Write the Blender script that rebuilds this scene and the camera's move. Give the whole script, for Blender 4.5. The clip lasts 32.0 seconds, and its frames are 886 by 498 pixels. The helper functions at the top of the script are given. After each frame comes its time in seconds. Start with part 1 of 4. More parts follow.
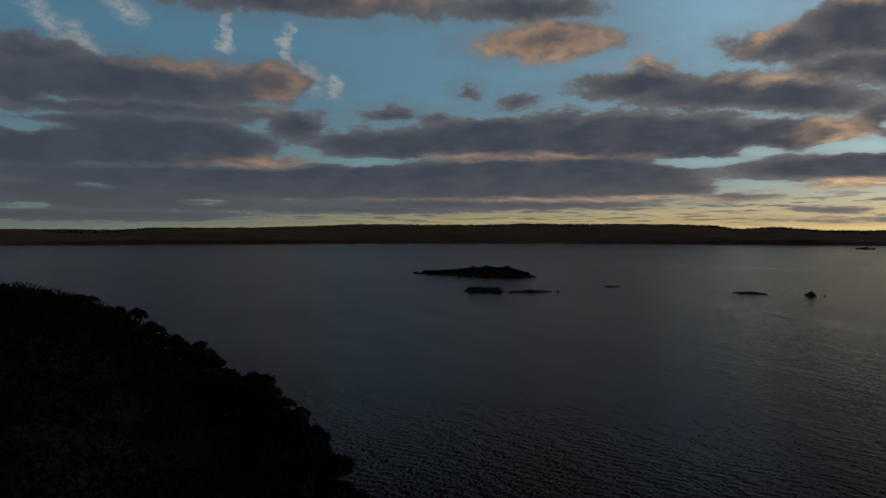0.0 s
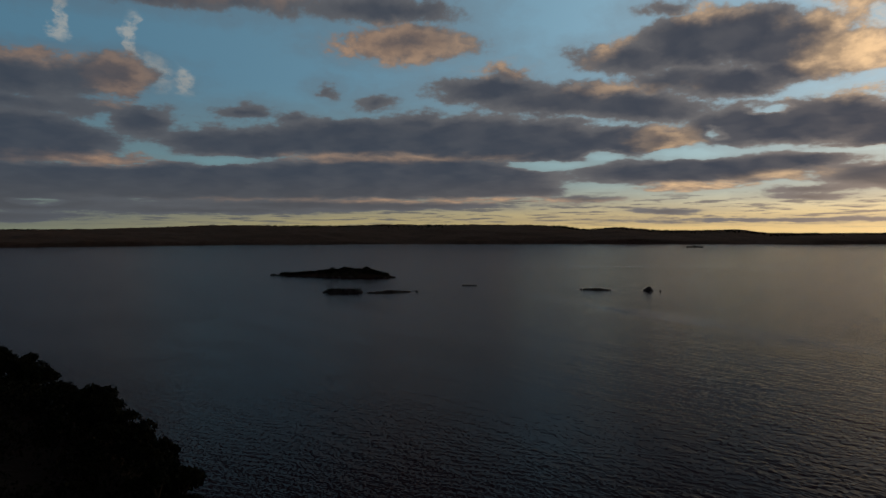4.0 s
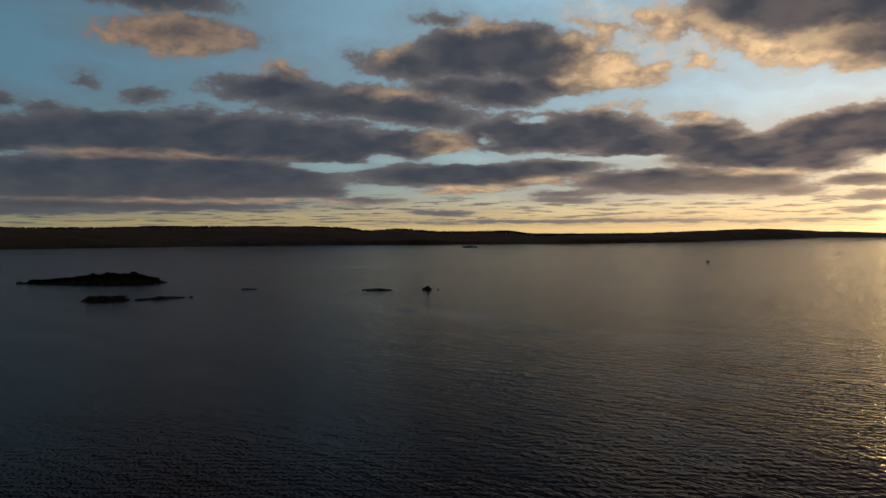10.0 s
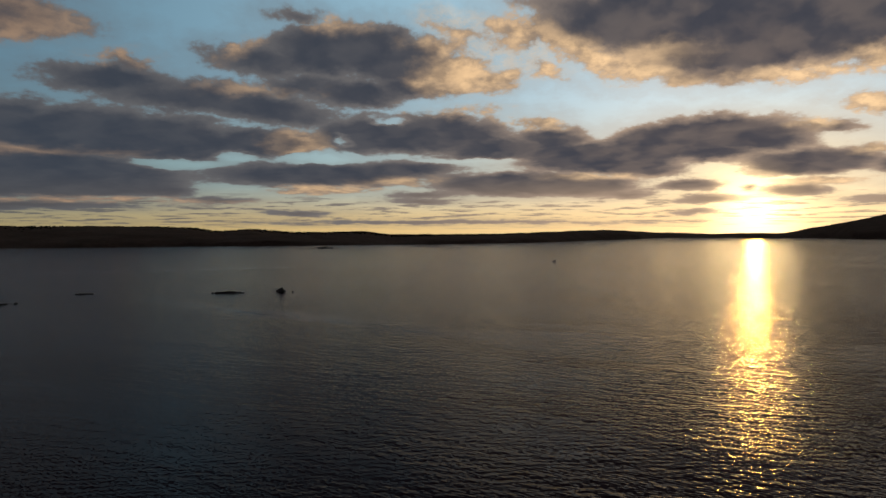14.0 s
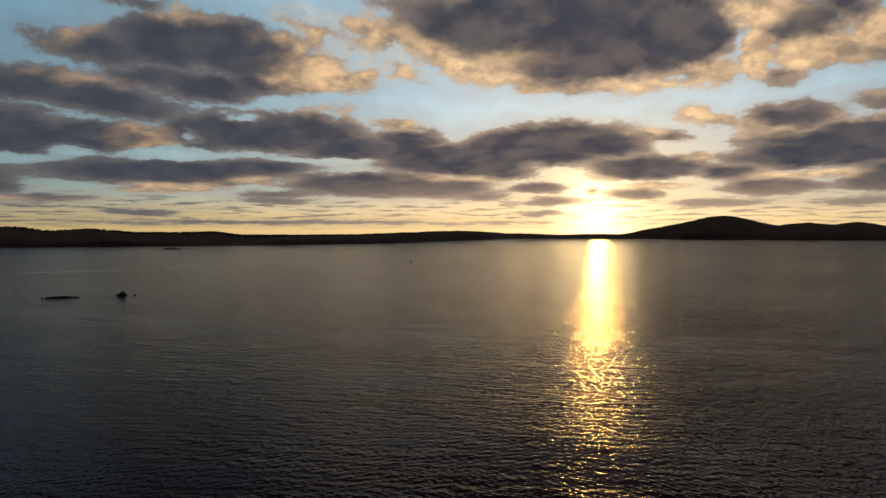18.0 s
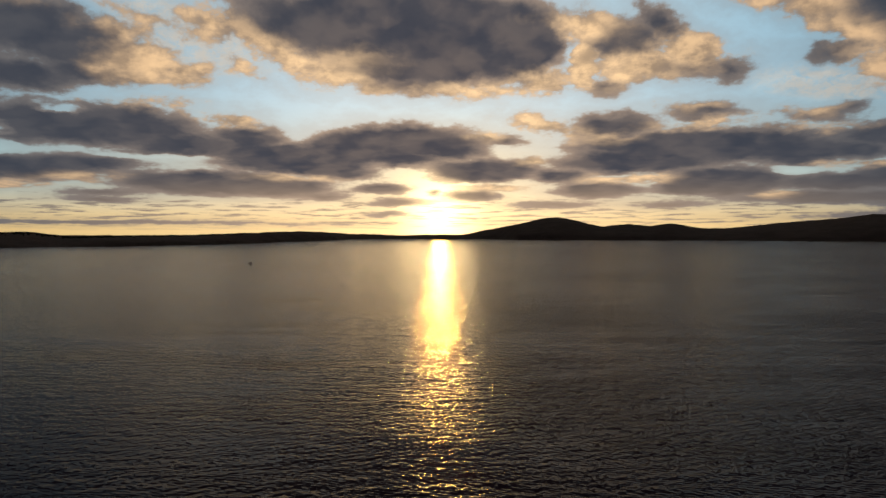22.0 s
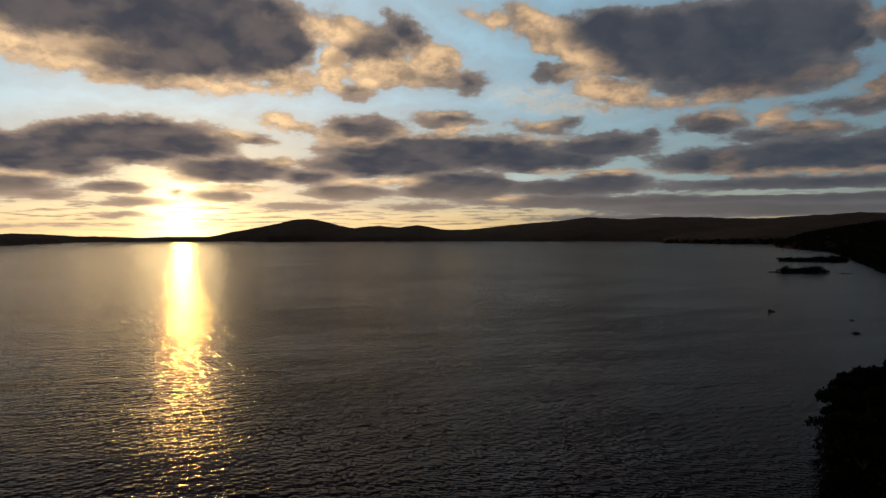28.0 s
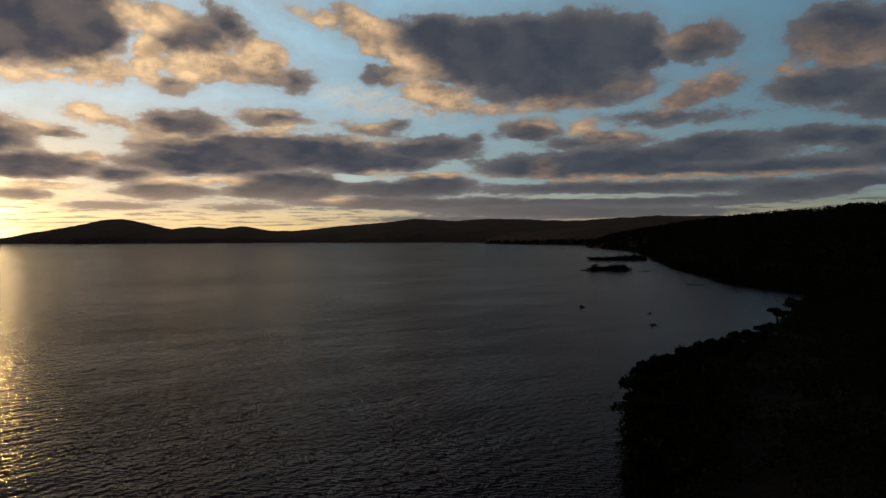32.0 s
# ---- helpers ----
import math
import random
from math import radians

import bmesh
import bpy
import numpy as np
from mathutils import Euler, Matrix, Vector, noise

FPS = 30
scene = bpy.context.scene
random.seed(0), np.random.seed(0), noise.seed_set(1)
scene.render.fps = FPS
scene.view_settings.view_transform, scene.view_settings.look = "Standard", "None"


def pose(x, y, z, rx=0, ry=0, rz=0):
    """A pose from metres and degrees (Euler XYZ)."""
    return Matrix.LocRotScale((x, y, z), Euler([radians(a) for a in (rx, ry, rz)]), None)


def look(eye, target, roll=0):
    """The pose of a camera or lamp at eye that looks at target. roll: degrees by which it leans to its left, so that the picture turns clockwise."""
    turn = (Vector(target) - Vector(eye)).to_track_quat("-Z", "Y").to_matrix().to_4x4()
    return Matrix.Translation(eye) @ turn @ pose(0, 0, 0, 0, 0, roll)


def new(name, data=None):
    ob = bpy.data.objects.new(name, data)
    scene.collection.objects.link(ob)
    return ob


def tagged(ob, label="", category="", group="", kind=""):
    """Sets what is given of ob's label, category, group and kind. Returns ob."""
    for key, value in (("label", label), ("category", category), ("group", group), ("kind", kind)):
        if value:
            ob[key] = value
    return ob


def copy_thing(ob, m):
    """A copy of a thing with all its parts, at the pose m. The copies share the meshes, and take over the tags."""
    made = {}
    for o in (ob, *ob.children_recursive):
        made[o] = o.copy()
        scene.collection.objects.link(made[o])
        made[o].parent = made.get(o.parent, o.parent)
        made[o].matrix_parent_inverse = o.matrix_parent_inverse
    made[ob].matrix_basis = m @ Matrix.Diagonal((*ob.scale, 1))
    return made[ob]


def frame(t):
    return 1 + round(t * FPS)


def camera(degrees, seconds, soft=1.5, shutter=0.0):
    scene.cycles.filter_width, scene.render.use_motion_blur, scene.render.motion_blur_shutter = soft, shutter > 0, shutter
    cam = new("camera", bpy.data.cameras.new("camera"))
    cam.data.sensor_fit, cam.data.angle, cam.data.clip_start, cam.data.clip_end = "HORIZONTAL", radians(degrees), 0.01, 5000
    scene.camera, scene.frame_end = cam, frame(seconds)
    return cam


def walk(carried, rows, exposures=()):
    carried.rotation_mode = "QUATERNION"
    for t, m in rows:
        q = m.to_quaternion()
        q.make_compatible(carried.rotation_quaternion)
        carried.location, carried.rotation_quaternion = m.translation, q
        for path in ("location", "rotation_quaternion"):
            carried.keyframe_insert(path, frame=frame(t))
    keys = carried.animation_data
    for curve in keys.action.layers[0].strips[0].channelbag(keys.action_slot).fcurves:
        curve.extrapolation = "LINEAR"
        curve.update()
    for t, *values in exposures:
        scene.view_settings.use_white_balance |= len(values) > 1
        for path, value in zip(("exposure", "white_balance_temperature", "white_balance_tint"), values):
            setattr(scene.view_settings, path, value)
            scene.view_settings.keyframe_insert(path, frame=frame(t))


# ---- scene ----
cam = camera(63.3, 32.0)
EYE = 28.0
# seconds, metres right, metres ahead, yaw, pitch, roll
ROWS = [
    (0.0, 0.00, 0.00, 0.00, -1.45, -0.26),
    (1.0, 0.08, -0.00, -2.67, -1.43, -0.23),
    (2.0, 0.16, -0.01, -5.50, -1.41, -0.18),
    (3.0, 0.24, -0.02, -8.31, -1.38, -0.13),
    (4.5, 0.36, -0.05, -12.56, -1.34, -0.05),
    (6.0, 0.47, -0.08, -16.82, -1.31, 0.03),
    (7.0, 0.55, -0.11, -19.71, -1.29, 0.08),
    (8.0, 0.62, -0.14, -22.59, -1.28, 0.11),
    (9.0, 0.69, -0.18, -25.47, -1.26, 0.13),
    (10.0, 0.76, -0.21, -28.32, -1.25, 0.14),
    (11.0, 0.83, -0.26, -31.16, -1.24, 0.14),
    (12.0, 0.90, -0.30, -34.01, -1.23, 0.13),
    (13.0, 0.96, -0.35, -36.87, -1.22, 0.12),
    (14.0, 1.02, -0.40, -39.72, -1.21, 0.10),
    (15.5, 1.11, -0.48, -43.98, -1.19, 0.06),
    (17.0, 1.19, -0.57, -48.24, -1.18, 0.01),
    (18.0, 1.24, -0.63, -51.05, -1.18, -0.01),
    (19.0, 1.29, -0.70, -53.90, -1.17, -0.03),
    (20.0, 1.33, -0.77, -57.05, -1.16, -0.02),
    (21.0, 1.37, -0.84, -60.29, -1.15, -0.01),
    (22.0, 1.41, -0.91, -63.48, -1.13, 0.01),
    (23.0, 1.44, -0.98, -66.64, -1.12, 0.04),
    (24.0, 1.46, -1.06, -69.82, -1.10, 0.08),
    (25.0, 1.49, -1.13, -73.00, -1.09, 0.12),
    (26.5, 1.51, -1.25, -77.95, -1.06, 0.17),
    (28.0, 1.53, -1.37, -83.11, -1.04, 0.22),
    (29.0, 1.53, -1.45, -86.53, -1.03, 0.24),
    (30.0, 1.53, -1.53, -89.86, -1.02, 0.24),
    (31.0, 1.53, -1.61, -93.25, -1.00, 0.25),
    (32.0, 1.52, -1.69, -96.66, -1.00, 0.27),
]
EXPOSURES = ((0.0, 0.12), (4.0, 0.12), (12.0, 0.0), (20.0, 0.03), (24.0, 0.08), (32.0, 0.08))
walk(cam, [(t, pose(x, y, EYE, 90 + pitch, roll, yaw)) for t, x, y, yaw, pitch, roll in ROWS], EXPOSURES)

# ---- world: evening sky with a broken deck of cloud, the sun low over the far shore ----
SUN_AZ, SUN_EL = 63.2, 1.7


def along(az, r=1.0, z=0.0):
    """A place r metres out at a compass angle (degrees, clockwise from +y)."""
    return Vector((r * math.sin(radians(az)), r * math.cos(radians(az)), z))


SUN_DIR = (along(SUN_AZ) * math.cos(radians(SUN_EL)) + Vector((0, 0, math.sin(radians(SUN_EL))))).normalized()

world = bpy.data.worlds.new("evening_sky")
scene.world = world
world.use_nodes = True
world.cycles.sampling_method, world.cycles.sample_map_resolution = "MANUAL", 512
wt = world.node_tree
wt.nodes.clear()


class Graph:
    """Small helper to write node graphs as expressions."""

    def __init__(self, tree):
        self.t = tree

    def plug(self, sock, v):
        if isinstance(v, bpy.types.NodeSocket):
            self.t.links.new(v, sock)
        elif v is not None:
            sock.default_value = v

    def node(self, kind, *args, **props):
        n = self.t.nodes.new(kind)
        for k, v in props.items():
            setattr(n, k, v)
        for i, v in enumerate(args):
            self.plug(n.inputs[i], v)
        return n

    def m(self, op, a, b=None, c=None, clamp=False):
        return self.node("ShaderNodeMath", a, b, c, operation=op, use_clamp=clamp).outputs[0]

    def v(self, op, a, b=None):
        n = self.node("ShaderNodeVectorMath", a, b, operation=op)
        return n.outputs["Value"] if op in ("LENGTH", "DOT_PRODUCT", "DISTANCE") else n.outputs[0]

    def step(self, x, a, b, lo=0.0, hi=1.0):
        return self.node("ShaderNodeMapRange", x, a, b, lo, hi, interpolation_type="SMOOTHSTEP").outputs[0]

    def mix(self, f, a, b, blend="MIX"):
        n = self.node("ShaderNodeMix", data_type="RGBA", blend_type=blend)
        for name, val in ((0, f), (6, a), (7, b)):
            self.plug(n.inputs[name], (*val, 1.0) if isinstance(val, tuple) and len(val) == 3 else val)
        return n.outputs[2]

    def noise(self, vec, scale, detail=4.0, rough=0.55, lac=2.0):
        n = self.node("ShaderNodeTexNoise")
        self.plug(n.inputs["Vector"], vec)
        n.inputs["Scale"].default_value, n.inputs["Detail"].default_value = scale, detail
        n.inputs["Roughness"].default_value, n.inputs["Lacunarity"].default_value = rough, lac
        return n

    def ramp(self, x, *stops):
        n = self.node("ShaderNodeValToRGB", x)
        e = n.color_ramp.elements
        while len(e) < len(stops):
            e.new(0.5)
        for el, (p, c) in zip(e, stops):
            el.position, el.color = p, (*c, 1.0)
        return n.outputs[0]


W = Graph(wt)
ray = W.node("ShaderNodeTexCoord").outputs["Generated"]
sep = W.node("ShaderNodeSeparateXYZ", ray)
azim = W.m("MULTIPLY", W.m("ARCTAN2", sep.outputs[0], sep.outputs[1]), 57.2958)
elev = W.m("MULTIPLY", W.m("ARCSINE", sep.outputs[2]), 57.2958)
flat = W.node("ShaderNodeCombineXYZ", azim, elev, 0.0).outputs[0]
# cloud edges: the plane of the deck, seen ever flatter towards the horizon
lift = W.m("ADD", W.m("MAXIMUM", elev, 0.0), 3.0)
deck = W.node("ShaderNodeCombineXYZ", W.m("MULTIPLY", azim, 0.16), W.m("MULTIPLY", W.m("LOGARITHM", lift, 2.718), 4.2), 0.0).outputs[0]
warp_big = W.v("SUBTRACT", W.noise(deck, 1.1, 2.0, 0.5).outputs["Color"], (0.5, 0.5, 0.5))
warp_fine = W.v("SUBTRACT", W.noise(deck, 3.4, 4.0, 0.5).outputs["Color"], (0.5, 0.5, 0.5))
low = W.step(elev, 1.0, 13.0, 0.3, 1.0)
spread = W.node("ShaderNodeCombineXYZ", W.m("MULTIPLY", low, 1.6), W.m("MULTIPLY", low, 0.8), 0.0).outputs[0]
spread2 = W.node("ShaderNodeCombineXYZ", W.m("MULTIPLY", low, 2.6), W.m("MULTIPLY", low, 1.5), 0.0).outputs[0]
bent = W.v("ADD", flat, W.v("ADD", W.v("MULTIPLY", warp_big, spread), W.v("MULTIPLY", warp_fine, spread2)))
fields = {"body": None, "lit": None, "wisp": None, "gap": None}
body, lit, wisp, gap = fields


def cloud(field, az, el, wide, high, tilt=0):
    """One cloud of the deck, or a gap in it: its middle, half width and half height in degrees of sky. The field holds how deep inside it a line of sight lies."""
    global bent
    n = W.node("ShaderNodeMapping", bent, vector_type="TEXTURE")
    n.inputs["Location"].default_value = (az, el, 0)
    n.inputs["Rotation"].default_value = (0, 0, radians(tilt))
    n.inputs["Scale"].default_value = (wide / high, 1, 1)
    d = W.m("SUBTRACT", high, W.v("LENGTH", n.outputs[0]))
    fields[field] = d if fields[field] is None else W.m("SMOOTH_MAX", fields[field], d, 0.4)
    # the next cloud is worked out after this one, which keeps the shader's memory small
    nudge = W.node("ShaderNodeVectorMath", fields[field], (1e-9, 1e-9, 0.0), bent, operation="MULTIPLY_ADD")
    bent = nudge.outputs[0]


cloud(body, -10.0, 17.2, 11.3, 1.03)
cloud(lit, -6.5, 17.5, 4.0, 0.56)
cloud(lit, 7.3, 14.5, 5.5, 1.40)
cloud(body, 8.2, 14.6, 5.0, 1.15)
cloud(body, 6.4, 17.0, 5.3, 1.05)
cloud(wisp, -27.3, 13.3, 4.5, 0.82, -38)
cloud(wisp, -23.8, 15.6, 1.7, 0.94, -30)
cloud(wisp, -16.7, 14.7, 0.5, 1.59, -10)
cloud(wisp, -12.4, 13.6, 0.6, 1.84)
cloud(wisp, -10.9, 11.6, 1.7, 0.92, -30)
cloud(wisp, -8.5, 11.2, 0.7, 0.93, 30)
cloud(body, -29.5, 11.9, 3.1, 0.89)
cloud(body, -23.5, 10.7, 10.4, 1.50)
cloud(body, -29.9, 9.8, 3.7, 1.50)
cloud(body, -13.8, 11.1, 3.0, 1.41)
cloud(lit, -13.0, 11.0, 2.3, 1.59)
cloud(lit, -18.8, 12.0, 3.2, 0.40)
cloud(body, -22.7, 8.8, 10.0, 0.64)
cloud(body, -22.3, 6.5, 9.4, 1.88)
cloud(body, -29.6, 5.6, 4.1, 1.46)
cloud(body, -11.5, 8.1, 1.9, 1.03)
cloud(lit, -15.5, 5.2, 4.6, 0.43)
cloud(body, -18.8, 3.9, 16.2, 0.93)
cloud(body, -3.8, 4.0, 11.2, 1.25)
cloud(body, -8.2, 3.0, 14.1, 0.62)
cloud(body, -24.6, 2.7, 9.7, 0.81)
cloud(body, -22.8, 2.0, 10.0, 0.58)
cloud(body, -26.5, 1.0, 10.9, 0.40)
cloud(gap, -28.9, 7.1, 2.2, 0.31)
cloud(gap, -25.6, 3.0, 1.8, 0.29)
cloud(gap, -30.3, 1.7, 1.5, 0.22)
cloud(gap, -18.6, 2.1, 1.8, 0.27)
cloud(gap, -28.2, 9.2, 1.0, 0.21)
cloud(body, -4.2, 9.1, 1.9, 0.52)
cloud(body, -0.7, 8.8, 1.0, 0.39)
cloud(body, -4.2, 6.8, 6.5, 1.14)
cloud(body, 5.2, 7.3, 8.9, 1.58)
cloud(body, 14.7, 7.2, 9.2, 1.79)
cloud(body, 9.1, 8.6, 2.4, 0.78)
cloud(body, 20.0, 6.7, 4.7, 1.33)
cloud(lit, 7.4, 5.8, 6.6, 0.26)
cloud(gap, 19.3, 5.2, 2.7, 0.34)
cloud(gap, 23.7, 5.9, 1.4, 0.39)
cloud(gap, -6.0, 5.3, 2.1, 0.25)
cloud(body, 7.4, 4.3, 12.8, 1.68)
cloud(body, -1.1, 3.5, 11.7, 0.89)
cloud(body, 13.1, 3.7, 6.4, 1.04)
cloud(body, 18.7, 3.2, 2.0, 0.42)
cloud(lit, 9.6, 2.5, 10.9, 0.18)
cloud(body, 3.0, 2.1, 13.5, 0.40)
cloud(body, -7.3, 1.6, 8.9, 0.27)
cloud(body, 15.1, 11.1, 4.5, 1.08)
cloud(lit, 16.3, 12.6, 2.1, 0.57)
cloud(body, 16.5, 12.2, 1.5, 0.41)
cloud(body, 20.4, 10.2, 6.3, 1.21)
cloud(lit, 24.6, 10.9, 1.5, 0.16)
cloud(body, 6.0, 10.1, 1.2, 0.47)
cloud(body, 2.0, 10.8, 0.5, 0.34)
cloud(body, 24.1, 9.8, 7.6, 1.20, -6)
cloud(lit, 25.0, 10.9, 1.3, 0.21)
cloud(body, 25.9, 13.2, 4.0, 1.09)
cloud(body, 32.1, 14.1, 6.7, 2.01)
cloud(body, 36.5, 13.3, 4.5, 1.89)
cloud(lit, 24.1, 13.9, 1.3, 0.41, 35)
cloud(lit, 31.4, 15.8, 1.8, 0.49)
cloud(lit, 39.4, 14.5, 2.0, 0.66)
cloud(lit, 40.6, 12.4, 3.1, 1.77)
cloud(lit, 44.1, 12.0, 2.1, 0.92, 10)
cloud(body, 37.4, 11.5, 4.0, 0.94)
cloud(body, 28.3, 16.5, 1.2, 0.37)
cloud(wisp, 43.6, 14.8, 6.5, 1.72, -20)
cloud(lit, 41.4, 15.5, 3.1, 0.49, -12)
cloud(lit, 45.4, 15.5, 2.2, 1.01, -20)
cloud(lit, 47.9, 12.6, 1.7, 0.49, -25)
cloud(body, 28.9, 11.4, 3.2, 1.02)
cloud(body, 33.2, 11.0, 4.3, 1.20)
cloud(body, 34.3, 7.8, 4.9, 1.49)
cloud(body, 39.2, 7.9, 5.6, 1.66)
cloud(lit, 40.8, 9.8, 2.2, 0.34)
cloud(lit, 28.3, 7.0, 2.7, 1.05)
cloud(body, 25.8, 7.0, 4.8, 1.22)
cloud(gap, 35.4, 8.8, 1.3, 0.24)
cloud(gap, 32.1, 7.4, 1.0, 0.42)
cloud(gap, 29.8, 5.8, 2.5, 0.32)
cloud(gap, 42.3, 5.7, 2.5, 0.18)
cloud(body, 29.8, 4.6, 8.5, 0.98)
cloud(lit, 30.2, 3.4, 4.0, 0.31)
cloud(lit, 36.1, 4.2, 2.7, 0.31)
cloud(body, 36.5, 5.1, 4.9, 0.62)
cloud(body, 43.6, 6.7, 4.8, 1.04)
cloud(body, 48.4, 7.4, 2.6, 1.02)
cloud(lit, 47.3, 8.7, 1.9, 0.51)
cloud(body, 51.7, 6.0, 6.7, 1.27)
cloud(body, 45.4, 4.0, 6.9, 0.96)
cloud(body, 50.5, 3.7, 4.5, 0.77)
cloud(body, 55.7, 6.7, 3.5, 1.48, 8)
cloud(body, 60.5, 7.5, 6.1, 1.26)
cloud(body, 59.8, 6.1, 4.0, 0.72)
cloud(body, 38.3, 3.1, 2.2, 0.22)
cloud(body, 44.5, 3.2, 1.8, 0.26)
cloud(body, 47.2, 3.2, 0.9, 0.26)
cloud(body, 54.1, 3.0, 1.8, 0.25)
cloud(gap, 37.9, 2.0, 1.8, 0.29)
cloud(body, 40.6, 0.9, 9.8, 0.13)
cloud(lit, 51.3, 4.4, 2.9, 0.26)
cloud(body, 22.3, 2.6, 2.2, 0.22)
cloud(body, 28.4, 1.6, 2.0, 0.18)
cloud(body, 38.3, 2.6, 2.0, 0.18)
cloud(body, 60.2, 16.1, 13.3, 2.93)
cloud(body, 62.9, 13.4, 8.9, 2.02)
cloud(body, 53.3, 16.7, 6.4, 1.35, -8)
cloud(body, 69.2, 14.9, 3.8, 3.11)
cloud(lit, 49.9, 14.3, 4.7, 1.04, -28)
cloud(lit, 55.0, 12.5, 4.7, 0.75, -16)
cloud(lit, 56.9, 13.4, 2.8, 0.91)
cloud(lit, 65.1, 11.2, 6.7, 0.43)
cloud(lit, 70.9, 11.7, 2.7, 0.94)
cloud(body, 61.1, 11.6, 4.0, 0.85)
cloud(body, 60.2, 7.4, 6.0, 1.31)
cloud(body, 63.8, 6.8, 3.6, 0.88)
cloud(lit, 66.9, 7.6, 1.3, 0.44)
cloud(body, 66.7, 5.1, 4.5, 1.02)
cloud(body, 54.1, 5.5, 3.9, 0.95)
cloud(body, 68.3, 7.4, 1.3, 0.44)
cloud(body, 58.7, 3.7, 2.3, 0.44)
cloud(body, 60.0, 2.6, 2.3, 0.36)
cloud(body, 62.7, 3.4, 0.4, 0.22)
cloud(body, 65.7, 3.1, 2.2, 0.49)
cloud(body, 59.1, 1.6, 1.3, 0.18)
cloud(body, 55.8, 4.8, 2.6, 0.44)
cloud(lit, 74.7, 15.8, 3.3, 0.98, -10)
cloud(lit, 74.5, 12.9, 1.2, 1.89)
cloud(lit, 78.8, 12.7, 3.6, 1.41)
cloud(lit, 82.6, 13.7, 2.5, 1.37, -20)
cloud(body, 77.5, 14.7, 3.2, 1.47)
cloud(body, 80.3, 15.6, 2.1, 1.04, -30)
cloud(body, 82.6, 12.2, 2.5, 0.57)
cloud(body, 85.3, 12.0, 1.2, 0.73)
cloud(body, 76.2, 11.2, 1.5, 0.55)
cloud(lit, 85.2, 13.0, 0.6, 0.24)
cloud(body, 83.5, 9.2, 2.3, 0.63)
cloud(lit, 82.9, 9.6, 1.2, 0.21)
cloud(body, 91.3, 8.5, 1.9, 0.40)
cloud(body, 92.8, 8.7, 0.9, 0.43)
cloud(lit, 90.7, 8.8, 0.9, 0.24)
cloud(lit, 71.4, 8.7, 2.8, 0.65, -12)
cloud(body, 76.7, 8.4, 3.3, 0.95)
cloud(lit, 76.7, 7.5, 1.7, 0.35)
cloud(body, 81.8, 6.9, 8.4, 1.19)
cloud(body, 78.9, 5.7, 7.1, 1.08)
cloud(body, 86.7, 6.5, 6.3, 1.25)
cloud(lit, 83.5, 8.2, 2.7, 0.25)
cloud(body, 89.8, 5.9, 4.0, 0.98)
cloud(body, 95.6, 7.0, 4.1, 0.93)
cloud(body, 93.2, 5.9, 2.9, 0.71)
cloud(lit, 90.6, 7.5, 1.9, 0.16)
cloud(body, 72.7, 4.6, 2.1, 0.58)
cloud(body, 75.6, 3.5, 3.5, 0.62)
cloud(body, 72.3, 2.4, 2.7, 0.22)
cloud(body, 81.0, 2.3, 1.9, 0.22)
cloud(body, 84.7, 4.0, 4.5, 1.10)
cloud(body, 82.3, 3.5, 2.5, 0.52)
cloud(body, 92.4, 3.7, 4.4, 0.64)
cloud(body, 96.0, 4.1, 3.1, 0.78)
cloud(body, 90.6, 2.7, 5.6, 0.37)
cloud(body, 94.3, 2.6, 5.6, 0.44)
cloud(gap, 89.5, 4.6, 1.2, 0.23)
cloud(lit, 88.3, 2.9, 1.2, 0.29)
cloud(lit, 78.4, 4.3, 3.4, 0.31)
cloud(lit, 95.3, 4.9, 3.1, 0.20)
cloud(lit, 70.5, 5.9, 1.1, 0.53)
cloud(lit, 66.9, 3.7, 2.7, 0.31)
cloud(body, 103.2, 14.1, 10.3, 2.83)
cloud(body, 107.8, 14.4, 5.6, 2.47)
cloud(body, 96.6, 15.0, 5.1, 2.02)
cloud(body, 106.3, 11.5, 6.5, 1.65)
cloud(lit, 90.6, 15.9, 3.1, 1.39, -25)
cloud(lit, 93.2, 13.9, 3.7, 1.16, -20)
cloud(lit, 96.0, 11.2, 3.6, 1.09, -15)
cloud(lit, 100.4, 9.9, 4.9, 0.41)
cloud(lit, 105.2, 10.4, 4.6, 0.36, 8)
cloud(body, 111.7, 14.1, 2.4, 2.02)
cloud(body, 92.1, 12.6, 2.1, 0.59)
cloud(lit, 87.0, 16.6, 1.9, 0.41, -15)
cloud(wisp, 92.1, 10.5, 5.5, 1.11, -7)
cloud(body, 106.7, 5.5, 7.5, 0.98)
cloud(body, 110.7, 5.8, 5.3, 1.10)
cloud(lit, 104.8, 5.4, 1.2, 0.58)
cloud(body, 103.4, 8.3, 2.4, 0.82)
cloud(lit, 103.2, 8.8, 2.1, 0.45)
cloud(lit, 107.4, 8.4, 1.2, 0.48)
cloud(body, 110.0, 7.5, 2.5, 0.63)
cloud(lit, 110.0, 7.8, 2.1, 0.47)
cloud(body, 107.1, 7.1, 2.2, 0.36)
cloud(body, 99.2, 7.7, 0.8, 0.38)
cloud(body, 103.2, 2.7, 8.7, 0.38)
cloud(body, 107.1, 1.8, 9.0, 0.33)
cloud(body, 97.9, 1.3, 6.3, 0.22)
cloud(body, 112.5, 2.6, 4.1, 0.35)
cloud(body, 116.4, 14.0, 2.5, 1.34)
